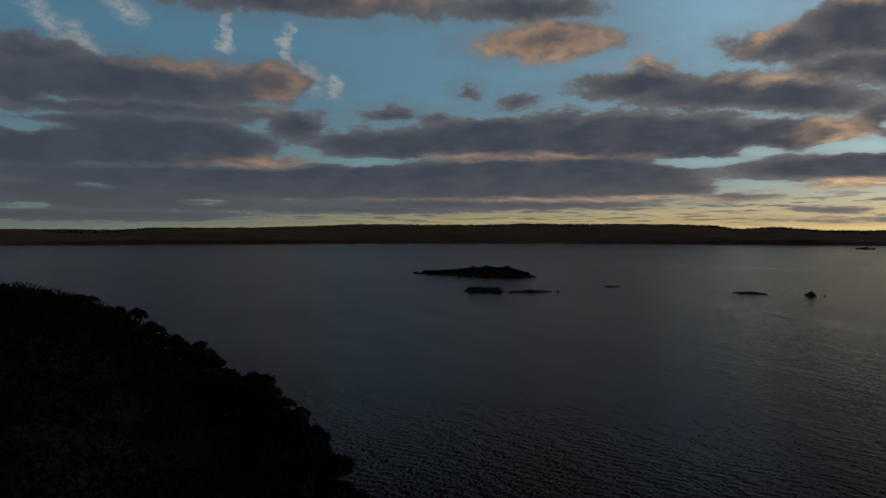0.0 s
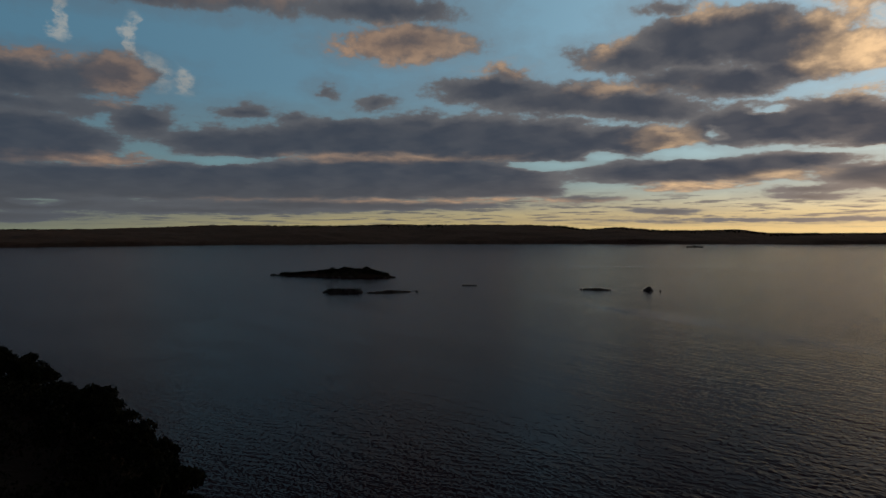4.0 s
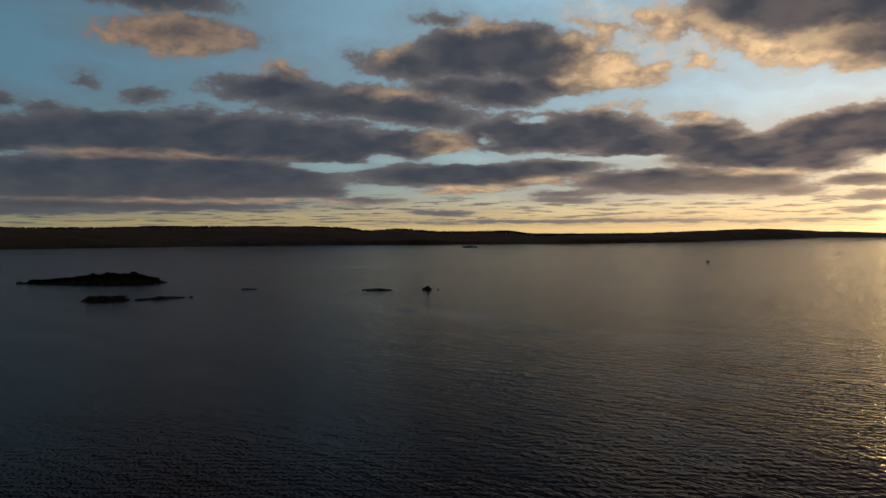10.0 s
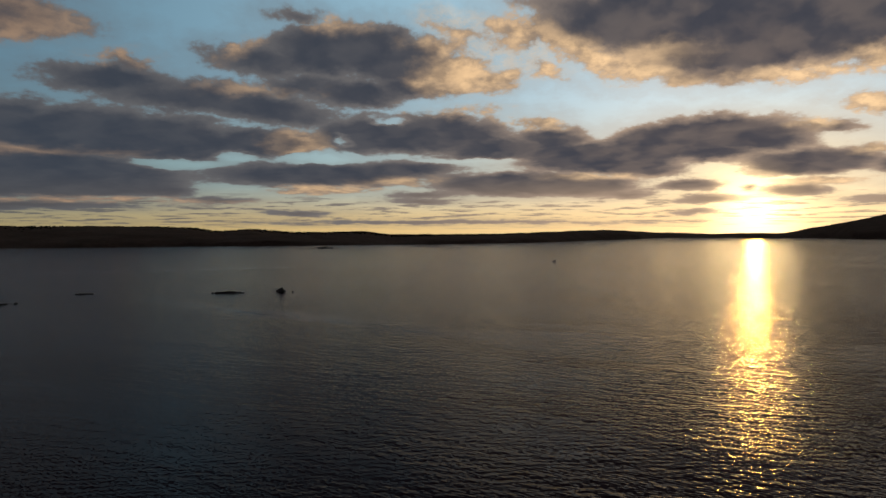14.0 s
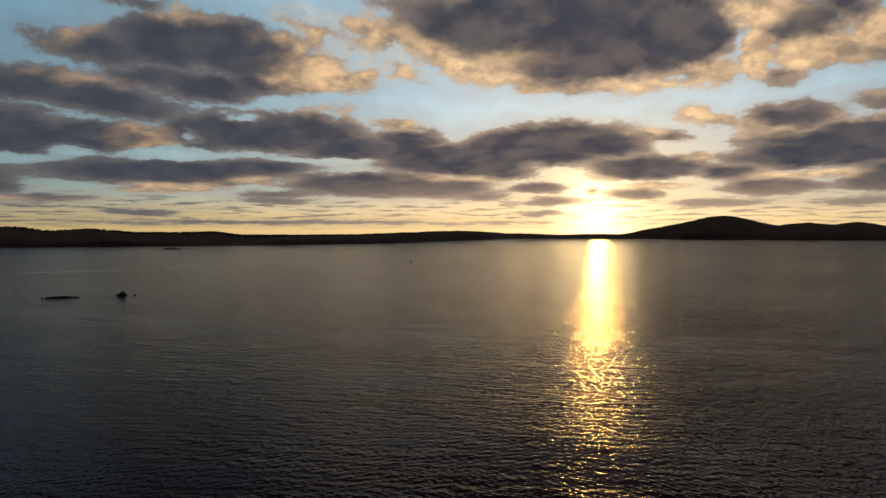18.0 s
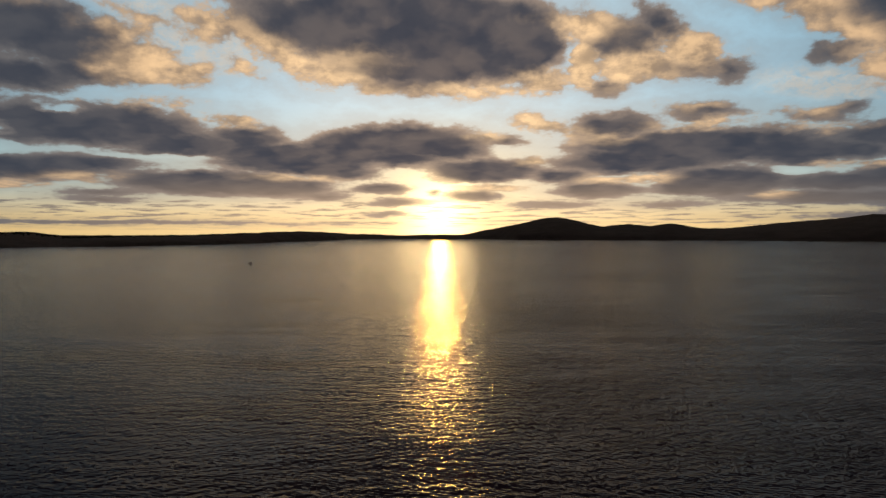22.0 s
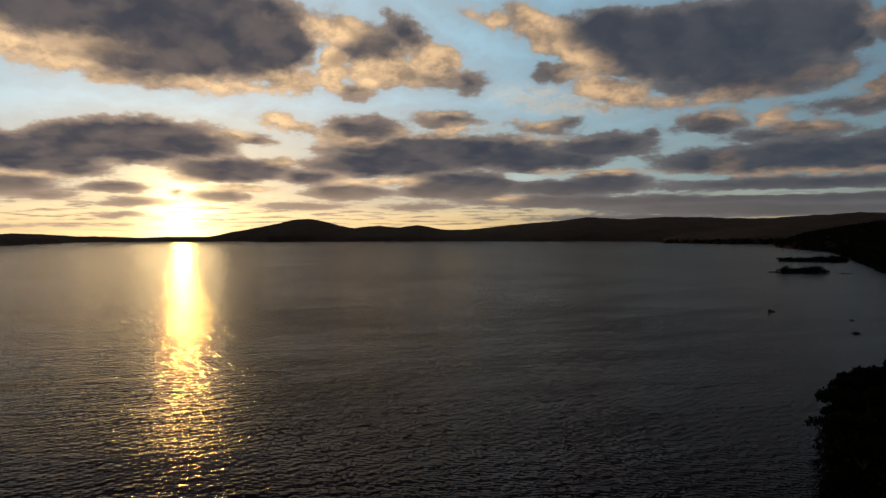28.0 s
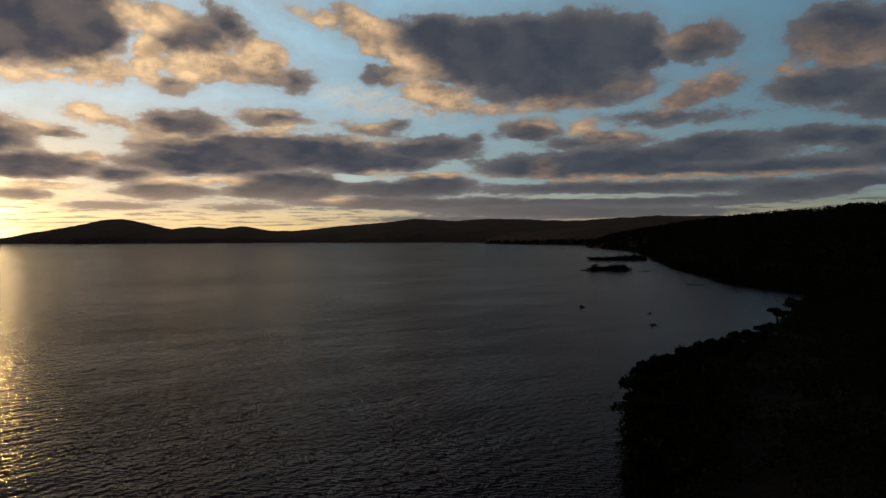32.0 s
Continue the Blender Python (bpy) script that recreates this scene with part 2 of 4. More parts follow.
cloud(lit, 116.0, 14.5, 1.8, 0.71)
cloud(lit, 116.2, 10.7, 3.4, 0.89, 18)
cloud(body, 116.4, 10.5, 2.8, 0.65, 18)
cloud(body, 113.9, 8.9, 3.7, 0.46)
cloud(body, 125.0, 10.4, 3.9, 1.29)
cloud(body, 126.0, 13.6, 3.8, 1.91)
cloud(lit, 125.6, 13.0, 2.9, 1.26)
cloud(lit, 122.5, 11.6, 0.7, 0.19)
cloud(body, 127.0, 8.6, 1.3, 0.30)
cloud(body, 117.9, 6.7, 4.3, 0.82)
cloud(body, 116.0, 5.9, 6.0, 0.75)
cloud(body, 123.9, 6.9, 3.7, 0.59)
cloud(body, 127.0, 6.6, 2.0, 0.69)
cloud(body, 114.8, 4.9, 10.5, 0.51)
cloud(body, 123.2, 5.0, 5.7, 0.56)
cloud(body, 111.5, 3.7, 11.3, 0.48)
cloud(body, 122.5, 3.2, 3.6, 0.64)
cloud(body, 104.1, 2.1, 7.1, 0.40)
cloud(lit, 114.8, 4.5, 8.1, 0.21)
cloud(gap, 108.9, 3.0, 5.1, 0.18)
cloud(body, 126.4, 3.6, 2.7, 0.70)
cloud(gap, 128.0, 3.0, 1.0, 0.31)
cloud(body, 110.6, 2.6, 4.7, 0.22)
cloud(body, 109.8, 1.8, 7.2, 0.35)
cloud(body, 116.8, 2.7, 5.5, 0.29)
cloud(body, 131, 13.5, 4.1, 2.0, 5)
cloud(body, 131, 9.0, 5.0, 1.3)
cloud(body, 132, 5.5, 6.0, 1.0)
cloud(body, -35, 10.5, 4.0, 1.4)
cloud(body, -36, 6.0, 5.0, 1.6)
cloud(body, -37, 3.0, 6.0, 0.8)

grain = W.m("SUBTRACT", W.noise(deck, 4.2, 4.0, 0.55).outputs["Fac"], 0.5)
heap = W.node("ShaderNodeTexVoronoi", W.v("ADD", deck, W.v("MULTIPLY", warp_fine, (0.25, 0.25, 0.0))), feature="SMOOTH_F1")
heap.inputs["Scale"].default_value, heap.inputs["Smoothness"].default_value = 3.0, 1.0
billow = W.m("SUBTRACT", 0.42, heap.outputs["Distance"])
fleck = W.m("SUBTRACT", W.noise(deck, 12.0, 4.0, 0.6).outputs["Fac"], 0.5)
soft = W.m("SUBTRACT", W.noise(deck, 1.7, 4.0, 0.55).outputs["Fac"], 0.5)
# thin bars of cloud low over the horizon; added unseen cloud outside the view
bars_at = W.node("ShaderNodeCombineXYZ", W.m("MULTIPLY", azim, 0.22), W.m("MULTIPLY", W.m("LOGARITHM", W.m("ADD", W.m("MAXIMUM", elev, 0.0), 1.2), 2.718), 9.0), 4.0).outputs[0]
bars = W.noise(bars_at, 1.5, 5.0, 0.6).outputs["Fac"]
bars = W.m("MULTIPLY", W.step(bars, 0.48, 0.62), W.m("MULTIPLY", W.step(elev, 0.1, 1.0), W.step(elev, 3.8, 2.2)))
outside = W.m("MAXIMUM", W.step(elev, 17.8, 20.5), W.m("MAXIMUM", W.step(azim, -36.0, -50.0), W.step(azim, 133.0, 147.0)))
unseen_cover = W.m("MULTIPLY", W.step(W.noise(deck, 0.8, 5.0, 0.55).outputs["Fac"], 0.1, 0.36), outside)
rag = W.m("ADD", W.m("ADD", W.m("MULTIPLY", grain, 0.75), W.m("MULTIPLY", billow, 0.5)), W.m("ADD", W.m("MULTIPLY", fleck, 0.5), W.m("MULTIPLY", soft, 0.6)))
hole = W.m("MULTIPLY", W.step(W.m("ADD", W.m("DIVIDE", fields["gap"], low), W.m("MULTIPLY", rag, 0.9)), -0.4, 0.4), 1.15)
deep = W.m("ADD", W.m("ADD", W.m("DIVIDE", fields["body"], low), 0.12), W.m("SUBTRACT", rag, hole))
lift_lit = W.m("ADD", W.m("DIVIDE", fields["lit"], low), W.m("SUBTRACT", W.m("MULTIPLY", rag, 1.3), hole))
heart = W.m("SUBTRACT", deep, W.m("MULTIPLY", rag, 0.55))
near = W.m("MAXIMUM", deep, W.m("SUBTRACT", lift_lit, 0.1))
body_cover = W.m("ADD", W.m("MULTIPLY", W.step(near, -1.5, -0.1), 0.3), W.m("MULTIPLY", W.step(near, -0.3, 0.18), 0.7))
cover = W.m("MAXIMUM", W.m("MAXIMUM", body_cover, W.m("MULTIPLY", bars, 0.9)), unseen_cover)
thick = W.m("MAXIMUM", W.m("MULTIPLY", bars, 0.62), W.m("MAXIMUM", W.step(heart, -0.35, 0.9), W.m("MULTIPLY", unseen_cover, 0.95)))
glowing = W.step(lift_lit, -0.6, 0.95)
# relief of the cloud, brighter on slopes that look towards the sun
sunward = W.v("MULTIPLY", W.v("NORMALIZE", W.v("SUBTRACT", (SUN_AZ, SUN_EL + 2.0, 0.0), flat)), (0.16, 0.26, 0.0))
puffs = W.v("ADD", deck, W.v("MULTIPLY", warp_fine, (0.3, 0.3, 0.0)))
relief = W.m("SUBTRACT", W.noise(puffs, 1.15, 3.0, 0.45).outputs["Fac"], W.noise(W.v("ADD", puffs, sunward), 1.15, 3.0, 0.45).outputs["Fac"])
bright = W.step(relief, -0.12, 0.14)
streak = W.noise(W.v("ADD", W.v("MULTIPLY", flat, (0.9, 1.5, 1.0)), W.v("MULTIPLY", warp_fine, (1.5, 1.5, 0.0))), 1.1, 6.0, 0.68).outputs["Fac"]
veil = W.m("MULTIPLY", W.step(fields["wisp"], -0.35, 0.6), W.step(streak, 0.3, 0.62))

facing = W.m("ARCCOSINE", W.m("MINIMUM", W.v("DOT_PRODUCT", ray, tuple(SUN_DIR)), 0.99999))
angle = W.m("MULTIPLY", facing, 57.2958)
side = W.m("EXPONENT", W.m("DIVIDE", W.m("MULTIPLY", angle, -1.0), 26.0))

sky = W.node("ShaderNodeTexSky", sky_type="NISHITA", sun_disc=False, sun_elevation=radians(SUN_EL),
             sun_rotation=radians(SUN_AZ), altitude=50.0, air_density=1.0, dust_density=1.0, ozone_density=3.0).outputs[0]
SKY_GAIN = 0.012
scatter = W.v("MULTIPLY", sky, (SKY_GAIN, SKY_GAIN, SKY_GAIN))
# clear air by height and by the angle from the sun: yellow low down, pale teal above it, then blue
low_air = W.ramp(side, (0.0, (0.09, 0.12, 0.11)), (0.03, (0.12, 0.15, 0.125)), (0.1, (0.34, 0.28, 0.135)), (0.3, (0.70, 0.50, 0.22)), (0.62, (0.98, 0.70, 0.34)), (0.88, (1.25, 0.92, 0.46)))
mid_air = W.ramp(side, (0.0, (0.10, 0.19, 0.22)), (0.1, (0.15, 0.255, 0.28)), (0.3, (0.36, 0.47, 0.47)), (0.65, (0.72, 0.66, 0.52)), (0.88, (1.25, 1.02, 0.62)))
top_air = W.ramp(side, (0.0, (0.048, 0.13, 0.20)), (0.1, (0.11, 0.215, 0.29)), (0.3, (0.29, 0.47, 0.58)), (0.65, (0.60, 0.74, 0.80)))
clear = W.mix(W.step(elev, 0.3, 4.5), low_air, mid_air)
clear = W.mix(W.step(elev, 3.5, 12.0), clear, top_air)
clear = W.mix(W.step(elev, 18.0, 75.0), clear, (0.02, 0.035, 0.055))
clear = W.v("ADD", clear, scatter)
mauve = W.step(W.m("ADD", soft, W.m("MULTIPLY", grain, 0.5)), -0.3, 0.34)
mauve = W.m("MULTIPLY", mauve, W.step(deep, 0.1, 1.2, 1.0, 0.25))
dark = W.mix(side, W.mix(mauve, (0.038, 0.051, 0.072), (0.070, 0.076, 0.090)), W.mix(mauve, (0.062, 0.058, 0.072), (0.155, 0.130, 0.126)))
# close to the horizon the light comes through from below
under = W.ramp(side, (0.0, (0.065, 0.072, 0.08)), (0.1, (0.085, 0.083, 0.086)), (0.3, (0.175, 0.142, 0.122)), (0.6, (0.52, 0.36, 0.23)))
dark = W.mix(W.m("MULTIPLY", W.step(elev, 5.0, 1.5), 0.75), dark, under)
# above the view the added cloud is darkened, so the water mirrors less
dark = W.mix(W.step(elev, 18.2, 23.0), dark, W.ramp(side, (0.0, (0.011, 0.009, 0.013)), (0.1, (0.019, 0.015, 0.021)), (0.3, (0.050, 0.038, 0.044)), (0.6, (0.115, 0.080, 0.082))))
warm = W.ramp(side, (0.0, (0.17, 0.125, 0.11)), (0.1, (0.42, 0.265, 0.165)), (0.3, (0.88, 0.58, 0.32)), (0.6, (1.20, 0.80, 0.43)))
rim = W.ramp(side, (0.0, (0.07, 0.085, 0.105)), (0.1, (0.115, 0.12, 0.13)), (0.3, (0.185, 0.172, 0.168)), (0.65, (0.50, 0.36, 0.26)))
warm = W.mix(W.m("ADD", W.step(W.m("ADD", soft, grain), -0.22, 0.22, 0.45, 0.0), W.m("MULTIPLY", W.m("SUBTRACT", 1.0, bright), 0.3)), warm, dark)
shade = W.mix(W.m("MULTIPLY", thick, W.m("SUBTRACT", 1.0, W.m("MULTIPLY", bright, 0.2))), rim, dark)
shade = W.mix(W.m("MULTIPLY", glowing, W.m("SUBTRACT", 1.0, W.m("MULTIPLY", W.step(W.m("ADD", deep, W.m("MULTIPLY", grain, 0.8)), 0.1, 1.3), 0.8))), shade, warm)
out = W.mix(W.m("MULTIPLY", veil, 0.75), clear, W.mix(W.m("POWER", side, 0.6), (0.20, 0.23, 0.24), (1.0, 0.88, 0.72)))
out = W.mix(cover, out, shade)
# the glare round the sun, through thin cloud
glare = W.m("ADD", W.m("EXPONENT", W.m("DIVIDE", W.m("MULTIPLY", angle, -1.0), 1.3)), W.step(angle, 4.2, 1.2, 0.0, 0.5))
glare = W.m("MULTIPLY", glare, W.m("SUBTRACT", 1.0, W.m("MULTIPLY", W.m("MULTIPLY", cover, thick), 0.85)))
out = W.v("ADD", out, W.mix(glare, (0.0, 0.0, 0.0), (2.0, 1.35, 0.6)))
bg = W.node("ShaderNodeBackground", out, 1.0)
W.t.links.new(bg.outputs[0], W.node("ShaderNodeOutputWorld").inputs[0])

sun = new("sun", bpy.data.lights.new("sun", "SUN"))
sun.data.energy, sun.data.angle, sun.data.color = 0.09, radians(1.3), (1.0, 0.46, 0.09)
sun.matrix_world = look(SUN_DIR * 100, (0, 0, 0))
tagged(sun, "low evening sun over the far shore", "sun")

# ---- materials ----


def material(name, rough, metal=0.0):
    mat = bpy.data.materials.new(name)
    mat.use_nodes = True
    g = Graph(mat.node_tree)
    b = next(n for n in mat.node_tree.nodes if n.type == "BSDF_PRINCIPLED")
    b.inputs["Roughness"].default_value, b.inputs["Metallic"].default_value = rough, metal
    return mat, g, b


def mottled(name, c1, c2, c3, scale, rough=0.9, bump=0.3, per_object=False, reach=0.1):
    """A rough natural surface with patches and grain at two scales."""
    mat, g, b = material(name, rough)
    at = g.node("ShaderNodeTexCoord").outputs["Object"]
    big, fine = g.noise(at, scale * 0.15, 3.0).outputs["Fac"], g.noise(at, scale, 5.0, 0.65).outputs["Fac"]
    col = g.mix(g.step(big, 0.35, 0.65), c1, c2)
    col = g.mix(g.step(fine, 0.45, 0.75), col, c3)
    if per_object:
        who = g.node("ShaderNodeObjectInfo").outputs["Random"]
        col = g.mix(1.0, col, g.ramp(who, (0.0, (0.6, 0.62, 0.6)), (1.0, (1.3, 1.2, 1.0))), "MULTIPLY")
    g.plug(b.inputs["Base Color"], col)
    bn = g.node("ShaderNodeBump", bump, reach)
    g.plug(bn.inputs["Height"], fine)
    g.plug(b.inputs["Normal"], bn.outputs[0])
    b.inputs["Specular IOR Level"].default_value = 0.1
    return mat


SCRUB, g, b = material("coastal_scrub", 0.9)
at = g.node("ShaderNodeTexCoord").outputs["Object"]
# grows with distance: haze over the far hills, put into colour and sheen
far_haze = g.step(g.v("LENGTH", at), 1100.0, 1450.0)
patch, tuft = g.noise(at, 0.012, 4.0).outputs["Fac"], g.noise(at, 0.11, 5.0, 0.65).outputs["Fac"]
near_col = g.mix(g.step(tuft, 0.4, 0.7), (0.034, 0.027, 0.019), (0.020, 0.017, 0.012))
# heath browns for the far slopes, lightened to stand in for haze
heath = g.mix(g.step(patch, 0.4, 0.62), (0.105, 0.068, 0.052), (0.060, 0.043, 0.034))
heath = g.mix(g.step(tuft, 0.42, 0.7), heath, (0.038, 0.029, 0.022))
g.plug(b.inputs["Base Color"], g.mix(far_haze, near_col, heath))
b.inputs["Specular IOR Level"].default_value = 0.1
# orange sheen on far slopes only, imitating the hazy glow near the sun
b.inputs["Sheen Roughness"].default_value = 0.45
g.plug(b.inputs["Sheen Weight"], g.m("MULTIPLY", far_haze, 0.13))
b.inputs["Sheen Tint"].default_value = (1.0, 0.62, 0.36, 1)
rough_bump = g.node("ShaderNodeBump", 0.6, 2.0)
g.plug(rough_bump.inputs["Height"], tuft)
g.plug(b.inputs["Normal"], rough_bump.outputs[0])
LEAF = mottled("dark_leaf", (0.022, 0.027, 0.013), (0.030, 0.034, 0.017), (0.016, 0.019, 0.010), 2.0, 0.7, 0.1, True)
BARK = mottled("bark", (0.09, 0.075, 0.06), (0.13, 0.11, 0.09), (0.05, 0.04, 0.035), 6.0, 0.9, 0.5, True)
ROCK = mottled("granite", (0.11, 0.095, 0.088), (0.085, 0.075, 0.07), (0.04, 0.038, 0.035), 1.2, 0.8, 0.5, True)
HEATH = mottled("island_heath", (0.105, 0.062, 0.042), (0.055, 0.046, 0.028), (0.034, 0.028, 0.018), 0.5, 0.9, 0.5)

WATER, g, b = material("lake_water", 0.06)
b.inputs["Base Color"].default_value = (0.028, 0.009, 0.019, 1)
b.inputs["Specular Tint"].default_value = (1.0, 0.68, 0.93, 1)
b.inputs["IOR"].default_value = 1.095
WIND = 64.0
at = g.node("ShaderNodeTexCoord").outputs["Object"]
turned = g.node("ShaderNodeMapping", at, vector_type="TEXTURE")
turned.inputs["Rotation"].default_value = (0, 0, radians(-WIND))
at = turned.outputs[0]
stray = g.m("SUBTRACT", g.noise(at, 0.13, 2.0, 0.5).outputs["Fac"], 0.5)
slope = None
# trains of wind waves: length, steepness, the angle off the wind
for length, steep, off in ((10.0, 0.009, 10), (6.5, 0.016, 12), (4.2, 0.03, -9), (2.7, 0.05, 14), (1.9, 0.062, -8), (1.4, 0.068, -34), (1.1, 0.07, 40), (0.75, 0.085, 12), (0.5, 0.075, -30)):
    k = 2 * math.pi / length
    way = (math.sin(radians(off)), math.cos(radians(off)), 0.0)
    phase = g.m("ADD", g.v("DOT_PRODUCT", at, tuple(k * c for c in way)), g.m("MULTIPLY", stray, 9.0 + 7.0 / length))
    group = g.step(g.noise(g.v("MULTIPLY", at, (0.22, 1.0, 1.0)), 0.33 / length, 2.0, 0.5).outputs["Fac"], 0.3, 0.7, 0.45, 1.45)
    train = g.node("ShaderNodeVectorMath", tuple(steep * c for c in way), operation="SCALE")
    g.plug(train.inputs["Scale"], g.m("MULTIPLY", g.m("COSINE", phase), group))
    slope = train.outputs[0] if slope is None else g.v("ADD", slope, train.outputs[0])
chop = g.v("SUBTRACT", g.noise(g.v("MULTIPLY", at, (0.55, 1.0, 1.0)), 3.6, 4.0, 0.65).outputs["Color"], (0.5, 0.5, 0.5))
slope = g.v("ADD", slope, g.v("MULTIPLY", chop, (1.8, 0.75, 0.0)))
gust = g.step(g.noise(g.v("MULTIPLY", at, (0.4, 1.0, 1.0)), 0.006, 4.0, 0.6).outputs["Fac"], 0.35, 0.65, 0.7, 1.15)
gust = g.m("MULTIPLY", gust, g.step(g.noise(g.v("MULTIPLY", at, (0.3, 1.0, 1.0)), 0.06, 3.0, 0.6).outputs["Fac"], 0.35, 0.65, 0.72, 1.2))
# sheltered water: in the lee of the shores on either side, and a slick drifting across the middle
lee = g.node("ShaderNodeSeparateXYZ", g.v("NORMALIZE", at)).outputs[0]
gust = g.m("MULTIPLY", g.m("MULTIPLY", gust, g.step(lee, 0.02, 0.35, 1.0, 1.1)), g.m("MULTIPLY", g.step(lee, 0.55, 0.82, 1.0, 0.36), g.step(lee, -0.15, -0.75, 1.0, 0.5)))
drift = g.node("ShaderNodeMapping", g.node("ShaderNodeTexCoord").outputs["Object"], vector_type="TEXTURE")
drift.inputs["Location"].default_value, drift.inputs["Rotation"].default_value = (113, 240, 0), (0, 0, radians(-79))
drift.inputs["Scale"].default_value = (125, 13, 1)
torn = g.v("SUBTRACT", g.noise(g.v("MULTIPLY", at, (0.3, 1.0, 1.0)), 0.05, 4.0, 0.6).outputs["Color"], (0.5, 0.5, 0.5))
strand = g.step(g.noise(g.v("MULTIPLY", drift.outputs[0], (2.0, 3.2, 1.0)), 1.0, 5.0, 0.65).outputs["Fac"], 0.34, 0.62)
slick = g.m("MULTIPLY", g.step(g.v("LENGTH", g.v("ADD", drift.outputs[0], g.v("MULTIPLY", torn, (0.9, 1.6, 0.0)))), 1.1, 0.3), strand)
gust = g.m("MULTIPLY", gust, g.m("SUBTRACT", 1.0, g.m("MULTIPLY", slick, 0.88)))
# fine ruffle too small to see wave by wave, thickest on the shaded side
ruffle = g.m("MAXIMUM", g.step(lee, 0.05, -0.7, 0.04, 0.12), g.step(lee, 0.5, 0.8, 0.05, 0.16))
g.plug(b.inputs["Roughness"], g.m("MULTIPLY", ruffle, g.m("SUBTRACT", 1.0, g.m("MULTIPLY", slick, 0.7))))
scaled = g.node("ShaderNodeVectorMath", slope, operation="SCALE")
g.plug(scaled.inputs["Scale"], gust)
back = g.node("ShaderNodeMapping", scaled.outputs[0], vector_type="POINT")
back.inputs["Rotation"].default_value = (0, 0, radians(-WIND))
g.plug(b.inputs["Normal"], g.v("NORMALIZE", g.v("ADD", back.outputs[0], (0.0, 0.0, 1.0))))

# ---- the land: one sheet of bed, shores and wooded hills ----
rng = np.random.default_rng(7)


def lattice(ix, iy, seed):
    h = (ix.astype(np.int64) * 374761393 + iy.astype(np.int64) * 668265263 + seed * 974634777) & 0x7FFFFFFF
    h = ((h ^ (h >> 13)) * 1274126177) & 0x7FFFFFFF
    return ((h ^ (h >> 16)) & 0xFFFF) / 65535.0


def ripple(x, y, size, octaves=4, seed=1):
    """Smooth noise about 0, from -1 to 1."""
    total, amp, norm = 0.0, 1.0, 0.0
    for o in range(octaves):
        u, v = x / size, y / size
        iu, iv = np.floor(u), np.floor(v)
        fu, fv = u - iu, v - iv
        fu, fv = fu * fu * (3 - 2 * fu), fv * fv * (3 - 2 * fv)
        a, b_ = lattice(iu, iv, seed + o), lattice(iu + 1, iv, seed + o)
        c, d = lattice(iu, iv + 1, seed + o), lattice(iu + 1, iv + 1, seed + o)
        total = total + amp * ((a + (b_ - a) * fu) * (1 - fv) + (c + (d - c) * fu) * fv - 0.5) * 2
        norm, amp, size = norm + amp, amp * 0.5, size * 0.5
    return total / norm


def curve(az, *knots):
    """A smooth line through a few (angle, value) knots."""
    k = np.array(knots)
    line = np.interp(az, k[:, 0], k[:, 1])
    return (line + np.interp(az - 0.25, k[:, 0], k[:, 1]) + np.interp(az + 0.25, k[:, 0], k[:, 1])) / 3


def ridge(r, shore, depth, angle, power=0.75):
    """Land that climbs from its shore to a skyline seen at that angle from the eye, and sinks slowly behind."""
    crest = shore + depth
    top = EYE + crest * np.tan(np.radians(angle))
    u = (r - shore) / depth
    return np.where(u < 0, -4.0, np.where(u < 1, 2.0 * np.clip(u * 30, 0, 1) + (top - 2.0) * np.clip(u, 0, 1) ** power, top * (1 - 0.08 * (u - 1))))


def far_shore(az, r):
    s = curve(az, (-60, 1380), (-31, 1419), (-17, 1471), (0, 1600), (14, 1690), (26, 1780), (38, 1860), (46, 2140), (48.5, 2350), (52, 2950), (55.3, 3750), (56, 3900), (56.4, 9000))
    a = curve(az, (-45, 0.0), (-31, -0.14), (-25, -0.17), (-22, 0.09), (-15, 0.09), (-9, 0.34), (-3.8, 0.45), (3, 0.46), (12, 0.55), (18, 0.54), (20.6, 0.47), (22.4, 0.2),
              (24.8, 0.38), (28, 0.13), (30.7, 0.12), (33, 0.18), (36, -0.16), (43.6, -0.08), (48, 0.1), (50, 0.13), (53, 0.0), (55, -0.2), (56, -0.36))
    d = curve(az, (-60, 520), (36, 520), (48, 360), (54, 160), (56, 40))
    return ridge(r, s, d, a)


def sun_shore(az, r):
    s = curve(az, (44, 4480), (66, 4450), (68, 4300), (69.2, 3800), (85, 3700), (92, 3400), (108, 3200), (125, 3000))
    a = curve(az, (44, -0.05), (47, 0.05), (52, 0.25), (54, 0.18), (56, 0.05), (60.5, -0.08), (65.2, 0.0), (66.4, 0.26), (67.8, 0.57), (70, 0.97), (71.5, 1.33), (72.4, 1.43), (73.4, 1.28),
              (75.9, 0.62), (78, 0.8), (79.4, 0.62), (81.2, 0.88), (83, 0.53), (85, 0.47), (88.5, 0.79), (92, 1.08), (94.3, 1.42), (97.4, 1.22), (100.4, 1.44), (103, 1.3), (106.3, 1.12), (112.7, 1.52), (118, 1.38), (130, 1.4))
    d = curve(az, (44, 380), (66, 400), (69, 500), (72, 900), (80, 600), (92, 900), (130, 900))
    return ridge(r, s, d, a)


